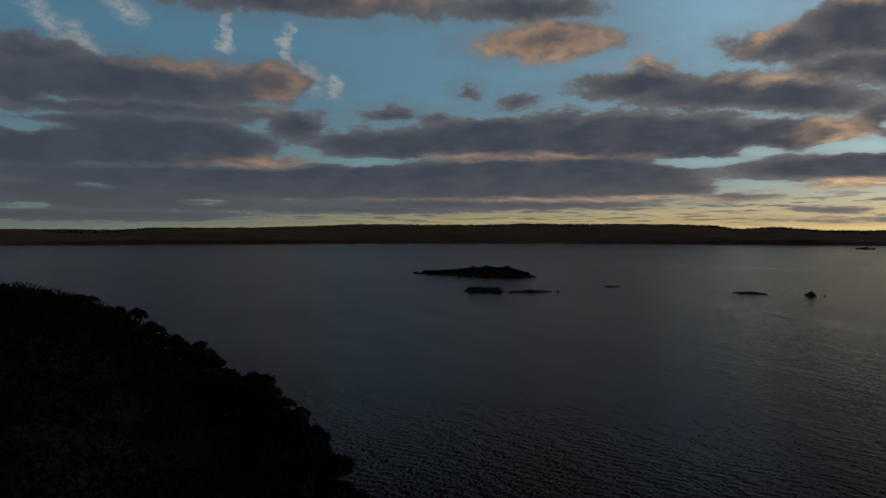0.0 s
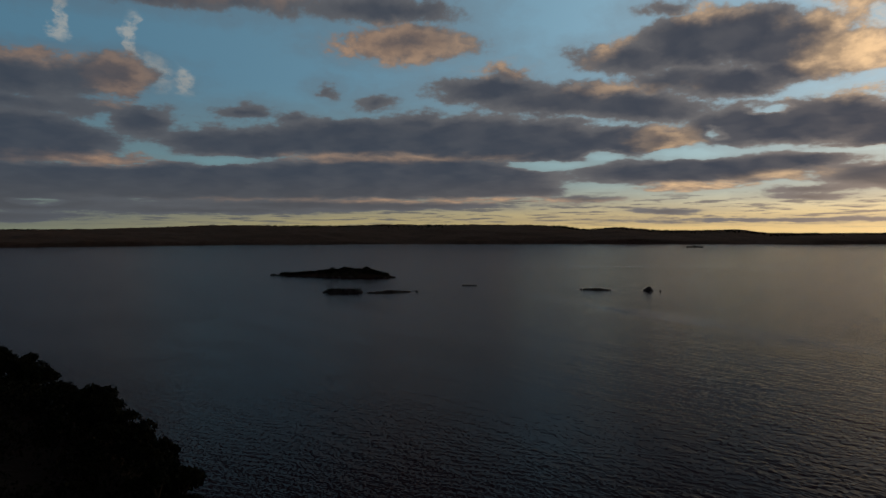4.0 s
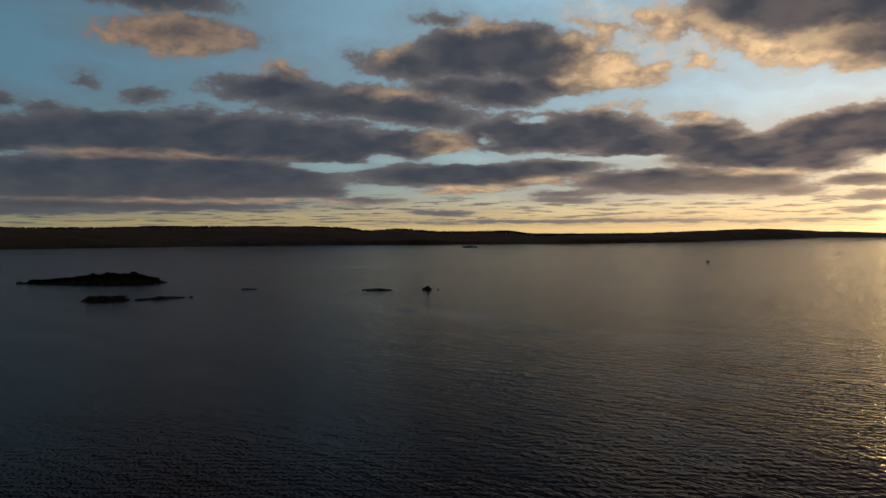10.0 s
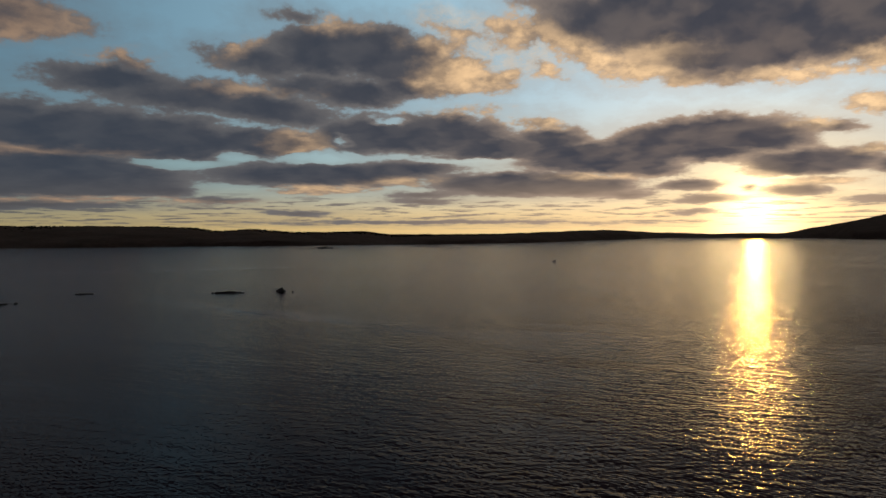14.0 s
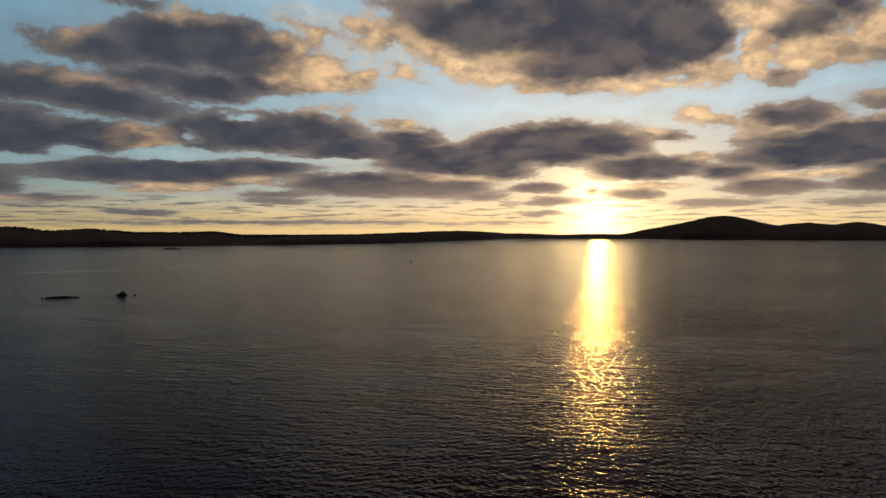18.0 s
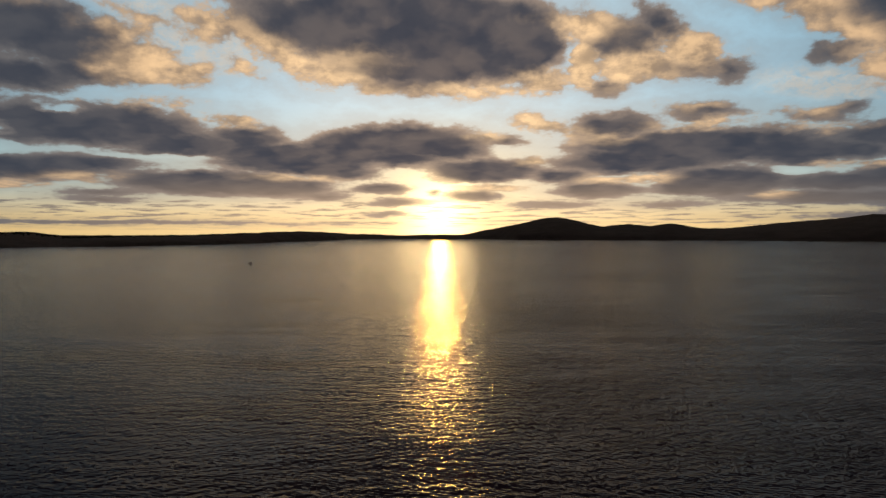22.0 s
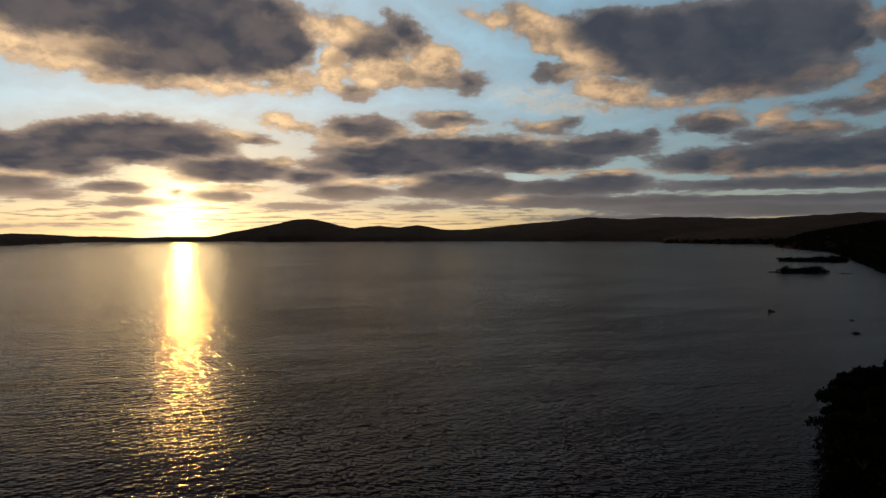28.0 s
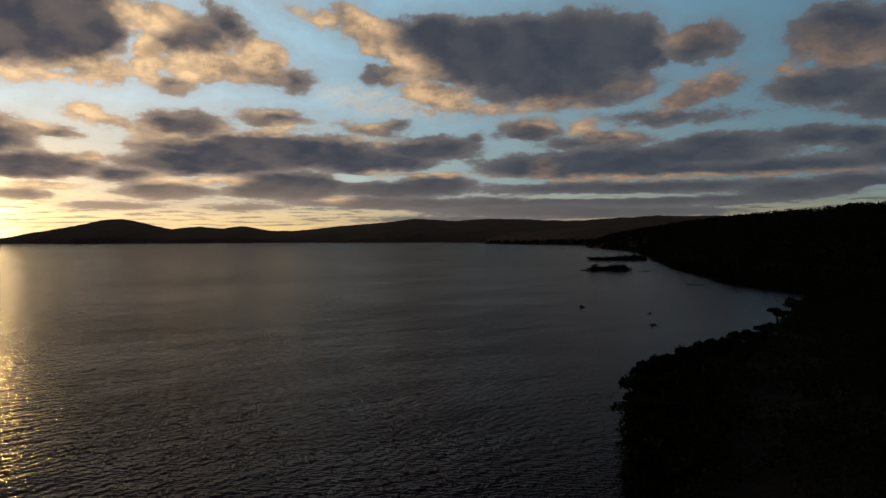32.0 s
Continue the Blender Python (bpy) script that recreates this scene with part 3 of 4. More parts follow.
def mid_shore(az, r):
    """A low point far up the shore."""
    s = curve(az, (100.0, 2600), (104, 2400), (107.9, 2250), (125, 2200))
    a = curve(az, (100.0, -0.62), (100.4, -0.3), (102, 0.1), (106, 0.6), (109, 0.8), (125, 0.8))
    return np.where(az < 100.1, -4.0, ridge(r, s, curve(az, (100, 80), (103, 400), (125, 500)), a))


def bay_shore(az, r):
    """The wooded side of the bay, climbing to a nearer ridge."""
    s = curve(az, (108.0, 1730), (111.5, 1290), (113.2, 850), (114.8, 620), (118.7, 452), (122.5, 404), (126, 370), (140, 330))
    a = curve(az, (108.0, -0.85), (108.6, -0.5), (110, 0.0), (112, 0.35), (115, 0.7), (118, 1.05), (120.6, 1.3), (124.3, 1.5), (126, 1.78), (128.5, 1.8), (140, 2.4))
    d = curve(az, (108, 60), (110, 300), (112, 480), (118, 420), (126, 380), (140, 360))
    return np.where(az < 108.05, -4.0, ridge(r, s, d, a, 0.85))


def near_left(az, r):
    out = curve(az, (-75, 260), (-45, 290), (-31.7, 290), (-27.2, 268), (-23.3, 205), (-21.3, 163), (-17.2, 129), (-13.9, 105), (-10.9, 85), (-8.9, 72), (-7, 57), (0, 42), (14, 26), (20, 0))
    cap = curve(az, (-75, 14), (-31, 11.5), (-27, 8.5), (-23, 4.5), (-18, 2.4), (0, 2))
    return np.clip((out - r) * 0.16, -4.0, cap)


def near_right(az, r):
    out = curve(az, (111.5, 100), (111.8, 110), (112.3, 122), (113.3, 133), (116, 150), (120.3, 173), (121.3, 195), (122.2, 226), (123.2, 252), (123.9, 310), (124.8, 420), (140, 420))
    inner = curve(az, (111.5, 104), (111.8, 94), (112.8, 82), (115.6, 60), (120, 45), (130, 30), (140, 10))
    return np.clip(np.minimum((out - r) * 0.2, (r - inner) * 0.2), -4.0, curve(az, (110, 1.5), (116, 3.0), (124, 6.0), (140, 8.0)))


def inland(az, r):
    """Low wooded country behind the eye."""
    a = np.where(az < -60, az + 360, az)
    edge = np.minimum(curve(a, (128, 0.0), (142, 1.0), (280, 1.0), (300, 0.0)), 1)
    return np.where(edge <= 0, -4.0, edge * (3.0 + 45 * np.clip((r - 80) / 700, 0, 1)))


def land(az, r):
    """Height of the bare ground."""
    h = np.maximum.reduce([far_shore(az, r), sun_shore(az, r), mid_shore(az, r), bay_shore(az, r), near_left(az, r), near_right(az, r), inland(az, r)])
    return np.maximum(h, -4.0)


fine = np.arange(-46, 141, 0.12)
coarse = np.arange(141 + 2.5, 360 - 46 - 1, 3.0)
AZ = np.concatenate([fine, coarse])
RR = np.concatenate([[0.02, 6.0, 14.0], np.geomspace(24, 1200, 150), np.geomspace(1225, 4960, 110)])
ga, gr = np.meshgrid(AZ, RR, indexing="ij")
gx, gy = gr * np.sin(np.radians(ga)), gr * np.cos(np.radians(ga))
wrapped = np.where(ga > 180, ga - 360, ga)
gz = land(wrapped, gr)
dry = np.clip(gz / 3.0, 0, 1)
# tree canopy on the far slopes: crowns stand up as bumps
far = np.clip((gr - 900) / 500, 0, 1)
gz = gz + dry * (far * (1.5 + 3.2 * ripple(gx, gy, 34.0, 3, 3) + 8.0 * ripple(gx, gy, 260.0, 3, 9)) + (1 - far) * 0.6 * ripple(gx, gy, 18.0, 3, 5))
na, nr = len(AZ), len(RR)


def sheet(name, x, y, z, wrap, mat, smooth=True):
    n1, n2 = x.shape
    i = np.arange(n1 if wrap else n1 - 1)[:, None]
    j = np.arange(n2 - 1)[None, :]
    k = (i + 1) % n1
    quads = np.stack([i * n2 + j, i * n2 + j + 1, k * n2 + j + 1, k * n2 + j], -1).reshape(-1, 4)
    me = bpy.data.meshes.new(name)
    me.vertices.add(n1 * n2)
    me.vertices.foreach_set("co", np.stack([x, y, z], -1).astype(np.float32).ravel())
    me.loops.add(quads.size)
    me.loops.foreach_set("vertex_index", quads.astype(np.int32).ravel())
    me.polygons.add(len(quads))
    me.polygons.foreach_set("loop_start", np.arange(0, quads.size, 4, dtype=np.int32))
    me.polygons.foreach_set("use_smooth", np.full(len(quads), smooth))
    me.update(calc_edges=True)
    me.materials.append(mat)
    return new(name, me)


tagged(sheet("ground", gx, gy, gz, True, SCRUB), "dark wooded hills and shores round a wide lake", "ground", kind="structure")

ring = np.concatenate([[0.02, 4.0], np.geomspace(20, 4940, 60)])
wa, wr = np.meshgrid(np.arange(0, 360, 3.0), ring, indexing="ij")
tagged(sheet("water", wr * np.sin(np.radians(wa)), wr * np.cos(np.radians(wa)), wr * 0, True, WATER),
       "dark lake water ruffled by small wind waves", "lake", kind="structure")


# ---- things ----


def mesh_of(name, verts, faces, mat, smooth=False):
    """A mesh straight from arrays of corners and faces (all triangles or all quads)."""
    verts, faces = np.asarray(verts, np.float32), np.asarray(faces, np.int32)
    me = bpy.data.meshes.new(name)
    n, k = faces.shape
    me.vertices.add(len(verts))
    me.vertices.foreach_set("co", verts.ravel())
    me.loops.add(n * k)
    me.loops.foreach_set("vertex_index", faces.ravel())
    me.polygons.add(n)
    me.polygons.foreach_set("loop_start", np.arange(0, n * k, k, dtype=np.int32))
    me.polygons.foreach_set("use_smooth", np.full(n, smooth))
    me.update(calc_edges=True)
    me.materials.append(mat)
    return me


def part_of(name, me, parent, label="", at=None):
    ob = new(name, me)
    ob.parent = parent
    if at is not None:
        ob.matrix_basis = at
    return tagged(ob, label)


def tube(points, radii, sides=7):
    """Corners and quads of a tapered tube along a line of points."""
    verts, faces = [], []
    for i, (p, r) in enumerate(zip(points, radii)):
        d = (Vector(points[min(i + 1, len(points) - 1)]) - Vector(points[max(i - 1, 0)])).normalized()
        u = d.orthogonal().normalized()
        w = d.cross(u)
        for k in range(sides):
            a = 2 * math.pi * k / sides
            verts.append(Vector(p) + (u * math.cos(a) + w * math.sin(a)) * r)
        if i:
            for k in range(sides):
                faces.append(((i - 1) * sides + k, (i - 1) * sides + (k + 1) % sides, i * sides + (k + 1) % sides, i * sides + k))
    return [tuple(v) for v in verts], faces


def leaf_quads(gen, centres, size, spread_up=0.5):
    """Small bent leaf sprays round the given centres: two triangles each, turned at random."""
    n = len(centres)
    u = gen.normal(size=(n, 3))
    u /= np.linalg.norm(u, axis=1)[:, None]
    w = np.cross(u, gen.normal(size=(n, 3)))
    w /= np.linalg.norm(w, axis=1)[:, None]
    s = size * gen.uniform(0.6, 1.3, (n, 1))
    up = np.cross(u, w) * s * 0.25
    verts = np.stack([centres - u * s, centres + w * s * 0.55 + up, centres + u * s, centres - w * s * 0.55 + up], 1).reshape(-1, 3)
    return verts, np.arange(4 * n).reshape(n, 4)


def lobe_points(gen, n, centre, radii):
    """Points in the outer half of an ellipsoid, thinned below."""
    d = gen.normal(size=(n, 3))
    d /= np.linalg.norm(d, axis=1)[:, None]
    d[:, 2] = np.where(d[:, 2] < -0.35, -d[:, 2] * 0.6, d[:, 2])
    bump = 1 + 0.16 * np.sin(5 * d[:, :1] * 3 + centre[0] * 7) * np.cos(4 * d[:, 1:2] * 3 + centre[1] * 5)
    return np.array(centre) + d * np.array(radii) * (gen.uniform(0.45, 1.0, (n, 1)) ** 0.5) * bump


def tree(seed, height, spread, bare=0.35, lobes=6, leaves=1100, leaf=0.24):
    """A coastal tree: tapered trunk, three limbs and a crown of leaf sprays in uneven lobes."""
    gen = np.random.default_rng(seed)
    top = new("tree")
    lean = gen.normal(0, 0.1, 2)
    h0 = height * bare
    knee = (lean[0] * h0 * 1.3, lean[1] * h0 * 1.3, h0)
    v, f = tube([(0, 0, -0.5), (lean[0] * h0 * 0.4, lean[1] * h0 * 0.4, h0 * 0.5), knee, (knee[0] * 1.4, knee[1] * 1.4, height * 0.8)], [height * 0.045, height * 0.036, height * 0.03, height * 0.012])
    part_of("trunk", mesh_of("trunk", v, f, BARK, True), top)
    turn, centres = gen.uniform(0, 6.28), []
    for k in range(3):
        a = turn + k * 2.1 + gen.normal(0, 0.3)
        end = (knee[0] + math.cos(a) * spread * 0.55, knee[1] + math.sin(a) * spread * 0.55, height * gen.uniform(0.6, 0.8))
        mid = ((knee[0] + end[0]) / 2, (knee[1] + end[1]) / 2, knee[2] * 0.55 + end[2] * 0.45)
        v, f = tube([knee, mid, end], [height * 0.024, height * 0.017, height * 0.008], 6)
        part_of("limb", mesh_of("limb", v, f, BARK, True), top)
        centres.append(end)
    for k in range(lobes - 3):
        a = gen.uniform(0, 6.28)
        d = spread * gen.uniform(0.0, 0.55)
        centres.append((knee[0] + math.cos(a) * d, knee[1] + math.sin(a) * d, height * gen.uniform(0.62, 0.86)))
    pts = []
    for c in centres:
        r = spread * gen.uniform(0.34, 0.55)
        pts.append(lobe_points(gen, leaves // lobes, c, (r, r, min(r * 0.75, height * 0.24))))
    v, f = leaf_quads(gen, np.concatenate(pts), leaf)
    part_of("crown", mesh_of("crown", v, f, LEAF), top, "dense dark evergreen crown")
    return top


def ground_at(x, y):
    az = np.degrees(np.arctan2(x, y))
    return float(land(np.array([az]), np.array([math.hypot(x, y)]))[0])


def put(x, y, z, size, turn):
    return Matrix.Translation((x, y, z)) @ Matrix.Rotation(turn, 4, "Z") @ Matrix.Diagonal((size, size, size, 1))


TREES = [tree(11, 5.6, 2.6), tree(12, 4.6, 2.5, 0.25), tree(13, 6.4, 2.4, 0.42), tree(14, 5.0, 3.0, 0.3, 7), tree(15, 3.4, 2.0, 0.15, 5, 800)]
LOW = [tree(31, 3.6, 2.3, 0.1, 6, 900), tree(32, 3.0, 2.2, 0.08, 5, 800), tree(33, 4.4, 2.4, 0.12, 7, 1000)]
TALL = [tree(21, 9.5, 2.6, 0.6, 4, 900, 0.28), tree(22, 8.6, 2.9, 0.55, 5, 1000, 0.28), tree(23, 8.0, 2.2, 0.62, 3, 700, 0.28)]
used = set()


def plant(kinds, x, y, z, size, group, label):
    """Plants the pattern tree itself first, copies after that."""
    proto = kinds[int(rng.integers(len(kinds)))]
    m = put(x, y, z, size, rng.uniform(0, 6.28))
    if proto.name in used:
        ob = copy_thing(proto, m)
    else:
        used.add(proto.name)
        ob, proto.matrix_basis = proto, m
    return tagged(ob, label, "tree", group)


def edge_trees(limits, edge, count, back, group, label, kinds, grow=(0.75, 1.2)):
    """Trees along the water's edge of a near shore, uneven in size and distance from it."""
    for k in range(count):
        az = rng.uniform(*limits)
        r = edge(az) - abs(rng.normal(0, back)) - 1.0
        p = along(az, r)
        z = ground_at(p.x, p.y)
        if z > 0.05:
            plant(kinds, p.x, p.y, z - 0.1, rng.uniform(*grow), group, label)


def rim_of(form, lo, hi):
    """The outer edge of a landform along a line of sight."""
    def edge(az):
        rs = np.linspace(lo, hi, 240)
        dry_r = rs[form(np.full(240, az), rs) > 0]
        return float(dry_r.max()) if len(dry_r) else lo
    return edge


edge_trees((-36, -5.5), rim_of(near_left, 40, 320), 105, 4.5, "trees along the near shore", "dark rounded evergreen tree at the water's edge of a wooded shore", TREES)
edge_trees((111.5, 121.0), rim_of(near_right, 60, 260), 70, 5.0, "trees on the wooded headland", "dark rounded evergreen tree on a wooded headland", TREES)
for az, r, size in ((121.0, 188, 1.0), (121.45, 200, 0.75), (121.85, 224, 1.15), (122.2, 214, 0.85), (122.6, 232, 0.9), (123.0, 244, 1.1), (123.5, 250, 1.0), (121.6, 205, 0.6)):
    p = along(az, r)
    plant(TALL, p.x, p.y, max(ground_at(p.x, p.y), 0.1) - 0.2, size, "tall trees at the bay", "tall slender tree with a flat dark crown above the bay")
for k in range(26):
    # the landward side of the point, where it meets the water below the eye
    az = rng.uniform(111.6, 119)
    rs = np.linspace(50, 120, 140)
    wet = rs[near_right(np.full(140, az), rs) > 0.1]
    if len(wet):
        p = along(az, float(wet.min()) + abs(rng.normal(0, 3)) + 1.5)
        plant(TREES, p.x, p.y, max(ground_at(p.x, p.y), 0.0) - 0.1, rng.uniform(0.6, 1.0), "trees on the wooded headland", "dark rounded evergreen tree on a wooded headland")
for k in range(14):
    p = along(rng.uniform(111.3, 119), rng.uniform(90, 150))
    z = ground_at(p.x, p.y)
    if z > 0.2:
        plant(TALL, p.x, p.y, z - 0.2, rng.uniform(0.6, 0.8), "trees on the wooded headland", "slender dark tree standing above the scrub of a headland")


def bush_cover(name, label, spots, tall, leaves, leaf):
    """Close scrub: domes of leaf sprays over the ground."""
    gen = np.random.default_rng(len(name))
    n = len(spots)
    d = gen.normal(size=(n, leaves, 3))
    d /= np.linalg.norm(d, axis=2)[..., None]
    d[..., 2] = np.abs(d[..., 2])
    size = np.reshape(tall, (-1, 1, 1)) * gen.uniform(0.6, 1.25, (n, 1, 1))
    pts = spots[:, None, :] + d * np.concatenate([size * 0.62, size * 0.62, size], 2) * gen.uniform(0.75, 1.0, (n, leaves, 1))
    v, f = leaf_quads(gen, pts.reshape(-1, 3), leaf)
    return tagged(new(name, mesh_of(name, v, f, LEAF)), label, "scrub", kind="stuff")


def spots_on(az_lo, az_hi, r_lo, r_hi, count, form, least=0.3):
    az = rng.uniform(az_lo, az_hi, count)
    r = np.sqrt(rng.uniform(r_lo ** 2, r_hi ** 2, count))
    z = form(az, r)
    keep = z > least
    az, r, z = az[keep], r[keep], z[keep]
    return np.stack([r * np.sin(np.radians(az)), r * np.cos(np.radians(az)), z - 0.3], 1)


bush_cover("bushland", "close dark evergreen scrub covering a low shore", spots_on(-40, -4, 45, 300, 3000, near_left, 0.05), 3.6, 90, 0.27)
bush_cover("headland_scrub", "close dark evergreen scrub covering a headland", spots_on(110, 134, 50, 430, 3600, near_right, 0.05), 3.6, 90, 0.27)
bush_cover("point_scrub", "dark scrub hanging over the water round a point", spots_on(111.3, 117, 78, 150, 900, near_right, 0.02), 3.0, 90, 0.25)
bush_cover("bay_corner_scrub", "dark scrub in the corner of a bay", spots_on(123.2, 128, 235, 440, 700, near_right, 0.05), 4.0, 60, 0.45)
bush_cover("bay_woods", "dark woods covering the slopes round a bay", spots_on(108, 136, 370, 1100, 7500, bay_shore, 0.05), 6.5, 26, 1.1)
bush_cover("ridge_woods", "far dark woods along low hills", spots_on(107, 124, 1000, 2300, 8000, lambda a, r: np.maximum(bay_shore(a, r), mid_shore(a, r)), 0.05), 7.0, 14, 1.8)


def waterside(name, label, form, az_lo, az_hi, r_lo, r_hi, count, depth, tall, leaves, leaf):
    """Woods close along a far water's edge."""
    az = rng.uniform(az_lo, az_hi, count)
    rs = np.linspace(r_lo, r_hi, 500)
    out = []
    for a in az:
        wet = rs[form(np.full(500, a), rs) > 0]
        if len(wet):
            r = wet.min() + rng.uniform(-0.2, 1.0) * depth
            p = along(a, r)
            out.append((p.x, p.y, max(float(form(np.array([a]), np.array([r]))[0]), 0.2) - 0.5))
    return bush_cover(name, label, np.array(out), tall, leaves, leaf)


waterside("bay_edge_woods", "dark trees hanging over the edge of a bay", bay_shore, 109.2, 125, 340, 1600, 900, 14.0, 5.0, 40, 0.7)
waterside("point_woods", "dark trees along a far wooded point", mid_shore, 100.2, 108.5, 2000, 2700, 260, 40.0, 8.0, 16, 1.8)

# trees along the skyline of the far hills
crest_az = rng.uniform(-33, 55, 2600)
crest_r = curve(crest_az, (-33, 1930), (0, 2110), (26, 2290), (38, 2370), (48, 2690), (55, 3800)) + rng.normal(0, 55, 2600)
crest_z = far_shore(crest_az, crest_r)
crest = np.stack([crest_r * np.sin(np.radians(crest_az)), crest_r * np.cos(np.radians(crest_az)), crest_z - 1.0], 1)[crest_z > 2]
bush_cover("crest_woods", "scattered trees along the skyline of far hills", crest, 3.4, 12, 1.7)


# ---- islands, rocks and the boat ----


def boulder(gen, sx, sy, sz, mat=ROCK, level=3, taper=0.0):
    """A weathered rock: a sphere cut and dented by noise, flat beneath."""
    bm = bmesh.new()
    bmesh.ops.create_icosphere(bm, subdivisions=level, radius=1.0)
    off = Vector(gen.uniform(-50, 50, 3))
    for v in bm.verts:
        n = noise.noise(v.co * 1.3 + off) * 0.38 + noise.noise(v.co * 3.1 + off) * 0.16 + noise.noise(v.co * 7.0 + off) * 0.06
        c = v.co * (1 + n)
        slim = 1 - taper * max(c.z, 0)
        v.co = (c.x * sx * slim, c.y * sy * slim, max(c.z, -0.35) * sz)
    me = bpy.data.meshes.new("boulder")
    bm.to_mesh(me)
    bm.free()
    me.materials.append(mat)
    return me


def islet(name, label, az0, az1, r0, r1, count, size, tall, seed, mound=0.45, group="rock islets in the lake", taper=0.0):
    """Low rocks along a line between two places, joined by a shelf just above the water."""
    gen = np.random.default_rng(seed)
    a, b_ = along(az0, r0), along(az1, r1)
    mid, line = (a + b_) / 2, b_ - a
    top = new(name)
    top.location = mid
    turn = math.atan2(line.y, line.x)
    half = line.length / 2
    shelf = boulder(gen, half * 0.86, max(size * 1.5, half * 0.16), tall * mound, taper=taper)
    part_of("shelf", shelf, top, at=pose(0, 0, 0.02, 0, 0, math.degrees(turn)))
    for k in range(count):
        u = (k + 0.5) / count * 2 - 1 + gen.normal(0, 0.05)
        s = size * gen.uniform(0.6, 1.2) * (1.15 - 0.55 * abs(u))
        p = Vector((math.cos(turn), math.sin(turn), 0)) * u * half * 0.92
        part_of("boulder", boulder(gen, s * gen.uniform(0.9, 1.6), s, tall * gen.uniform(0.55, 1.05) * (1.1 - 0.5 * abs(u)), level=2, taper=taper), top,
                at=pose(p.x, p.y + gen.normal(0, size * 0.5), 0.05, 0, 0, gen.uniform(0, 360)))
    return tagged(top, label, "rock islet", group)


def island_height(u, w):
    """Height of the island along (u) and across (w) it: a hump towards one end."""
    prof = np.clip(1 - np.abs(w) ** 2.0, 0, 1) ** 0.6 * np.clip(1 - u ** 2, 0, 1) ** 0.38
    return prof * (1.5 + 3.1 * np.exp(-np.abs((u - 0.36) / 0.62) ** 2.4))


def big_island():
    """A low oblong island, highest towards one end, heathy on top with a rocky rim."""
    a, b_ = along(-2.2, 474), along(7.35, 442)
    mid, line = (a + b_) / 2, b_ - a
    half, turn = line.length / 2, math.atan2(line.y, line.x)
    u, w = np.meshgrid(np.linspace(-1, 1, 130), np.linspace(-1, 1, 46), indexing="ij")
    width = 13.0 * np.clip(1 - np.abs(u) ** 2.4, 0, 1) ** 0.7 * (0.62 + 0.38 * u) + 0.6
    x, y = u * half, w * width
    prof = np.clip(1 - np.abs(w) ** 2.0, 0, 1) ** 0.6 * np.clip((1 - u ** 2), 0, 1) ** 0.55
    z = island_height(u, w) + prof * 0.9 * ripple(x + 40, y + 40, 9.0, 4, 21) - 0.15
    z = np.where(prof <= 0.01, -0.6, z)
    body_ob = sheet("heath", x, y, z, False, HEATH)
    top = new("island")
    top.location, top.rotation_euler = mid, (0, 0, turn)
    body_ob.parent = top
    gen = np.random.default_rng(5)
    for k in range(46):
        uu = gen.uniform(-0.99, 0.99)
        ww = math.copysign(1, -1 if k % 3 else 1) * gen.uniform(0.86, 1.0)
        wid = 13.0 * max(1 - abs(uu) ** 2.4, 0) ** 0.7 * (0.62 + 0.38 * uu) + 0.6
        s = gen.uniform(0.5, 1.3)
        part_of("boulder", boulder(gen, s * 1.5, s, s * gen.uniform(0.6, 1.0), level=2), top, at=pose(uu * half, ww * wid, 0.05, 0, 0, gen.uniform(0, 360)))
    tagged(top, "low oblong island of brown heath with a rocky rim", "island")
    m = Matrix.Translation(mid) @ Matrix.Rotation(turn, 4, "Z")
    for uu, ww, size in ((-0.97, 0.2, 0.38), (-0.9, -0.1, 0.4), (-0.36, 0.3, 0.62), (-0.3, -0.1, 0.7), (-0.24, 0.2, 0.6), (-0.08, 0.0, 0.62), (-0.02, 0.4, 0.7), (0.05, 0.1, 0.72), (0.12, -0.2, 0.66),
                         (0.17, 0.3, 0.75), (0.3, 0.1, 0.8), (0.35, -0.1, 0.9), (0.4, 0.25, 0.95), (0.44, 0.0, 0.8), (0.55, 0.2, 0.6), (0.6, 0.0, 0.8), (0.66, 0.2, 0.65), (0.75, 0.0, 0.45), (0.22, 0.3, 0.9), (0.27, 0.5, 0.8), (0.5, 0.35, 0.85), (-0.14, 0.3, 0.75), (-0.2, 0.45, 0.6), (-0.5, 0.1, 0.4), (-0.6, 0.0, 0.35), (0.8, 0.3, 0.4)):
        wid = 13.0 * max(1 - abs(uu) ** 2.4, 0) ** 0.7 * (0.62 + 0.38 * uu) + 0.6
        p = m @ Vector((uu * half, ww * wid, 0))
        plant(LOW, p.x, p.y, float(island_height(uu, ww)) - 1.2, size * 1.3, "trees on the island", "small rounded evergreen tree on a heathy island")
    spots = []
    for k in range(520):
        uu, ww = gen.uniform(-0.85, 0.9), gen.uniform(-0.8, 0.8)
        wid = 13.0 * max(1 - abs(uu) ** 2.4, 0) ** 0.7 * (0.62 + 0.38 * uu)
        p = m @ Vector((uu * half, ww * wid, float(island_height(uu, ww)) - 0.4))
        spots.append(tuple(p))
    bush_cover("island_heath", "low brown-green heath shrubs on an island", np.array(spots), 1.6, 50, 0.26)


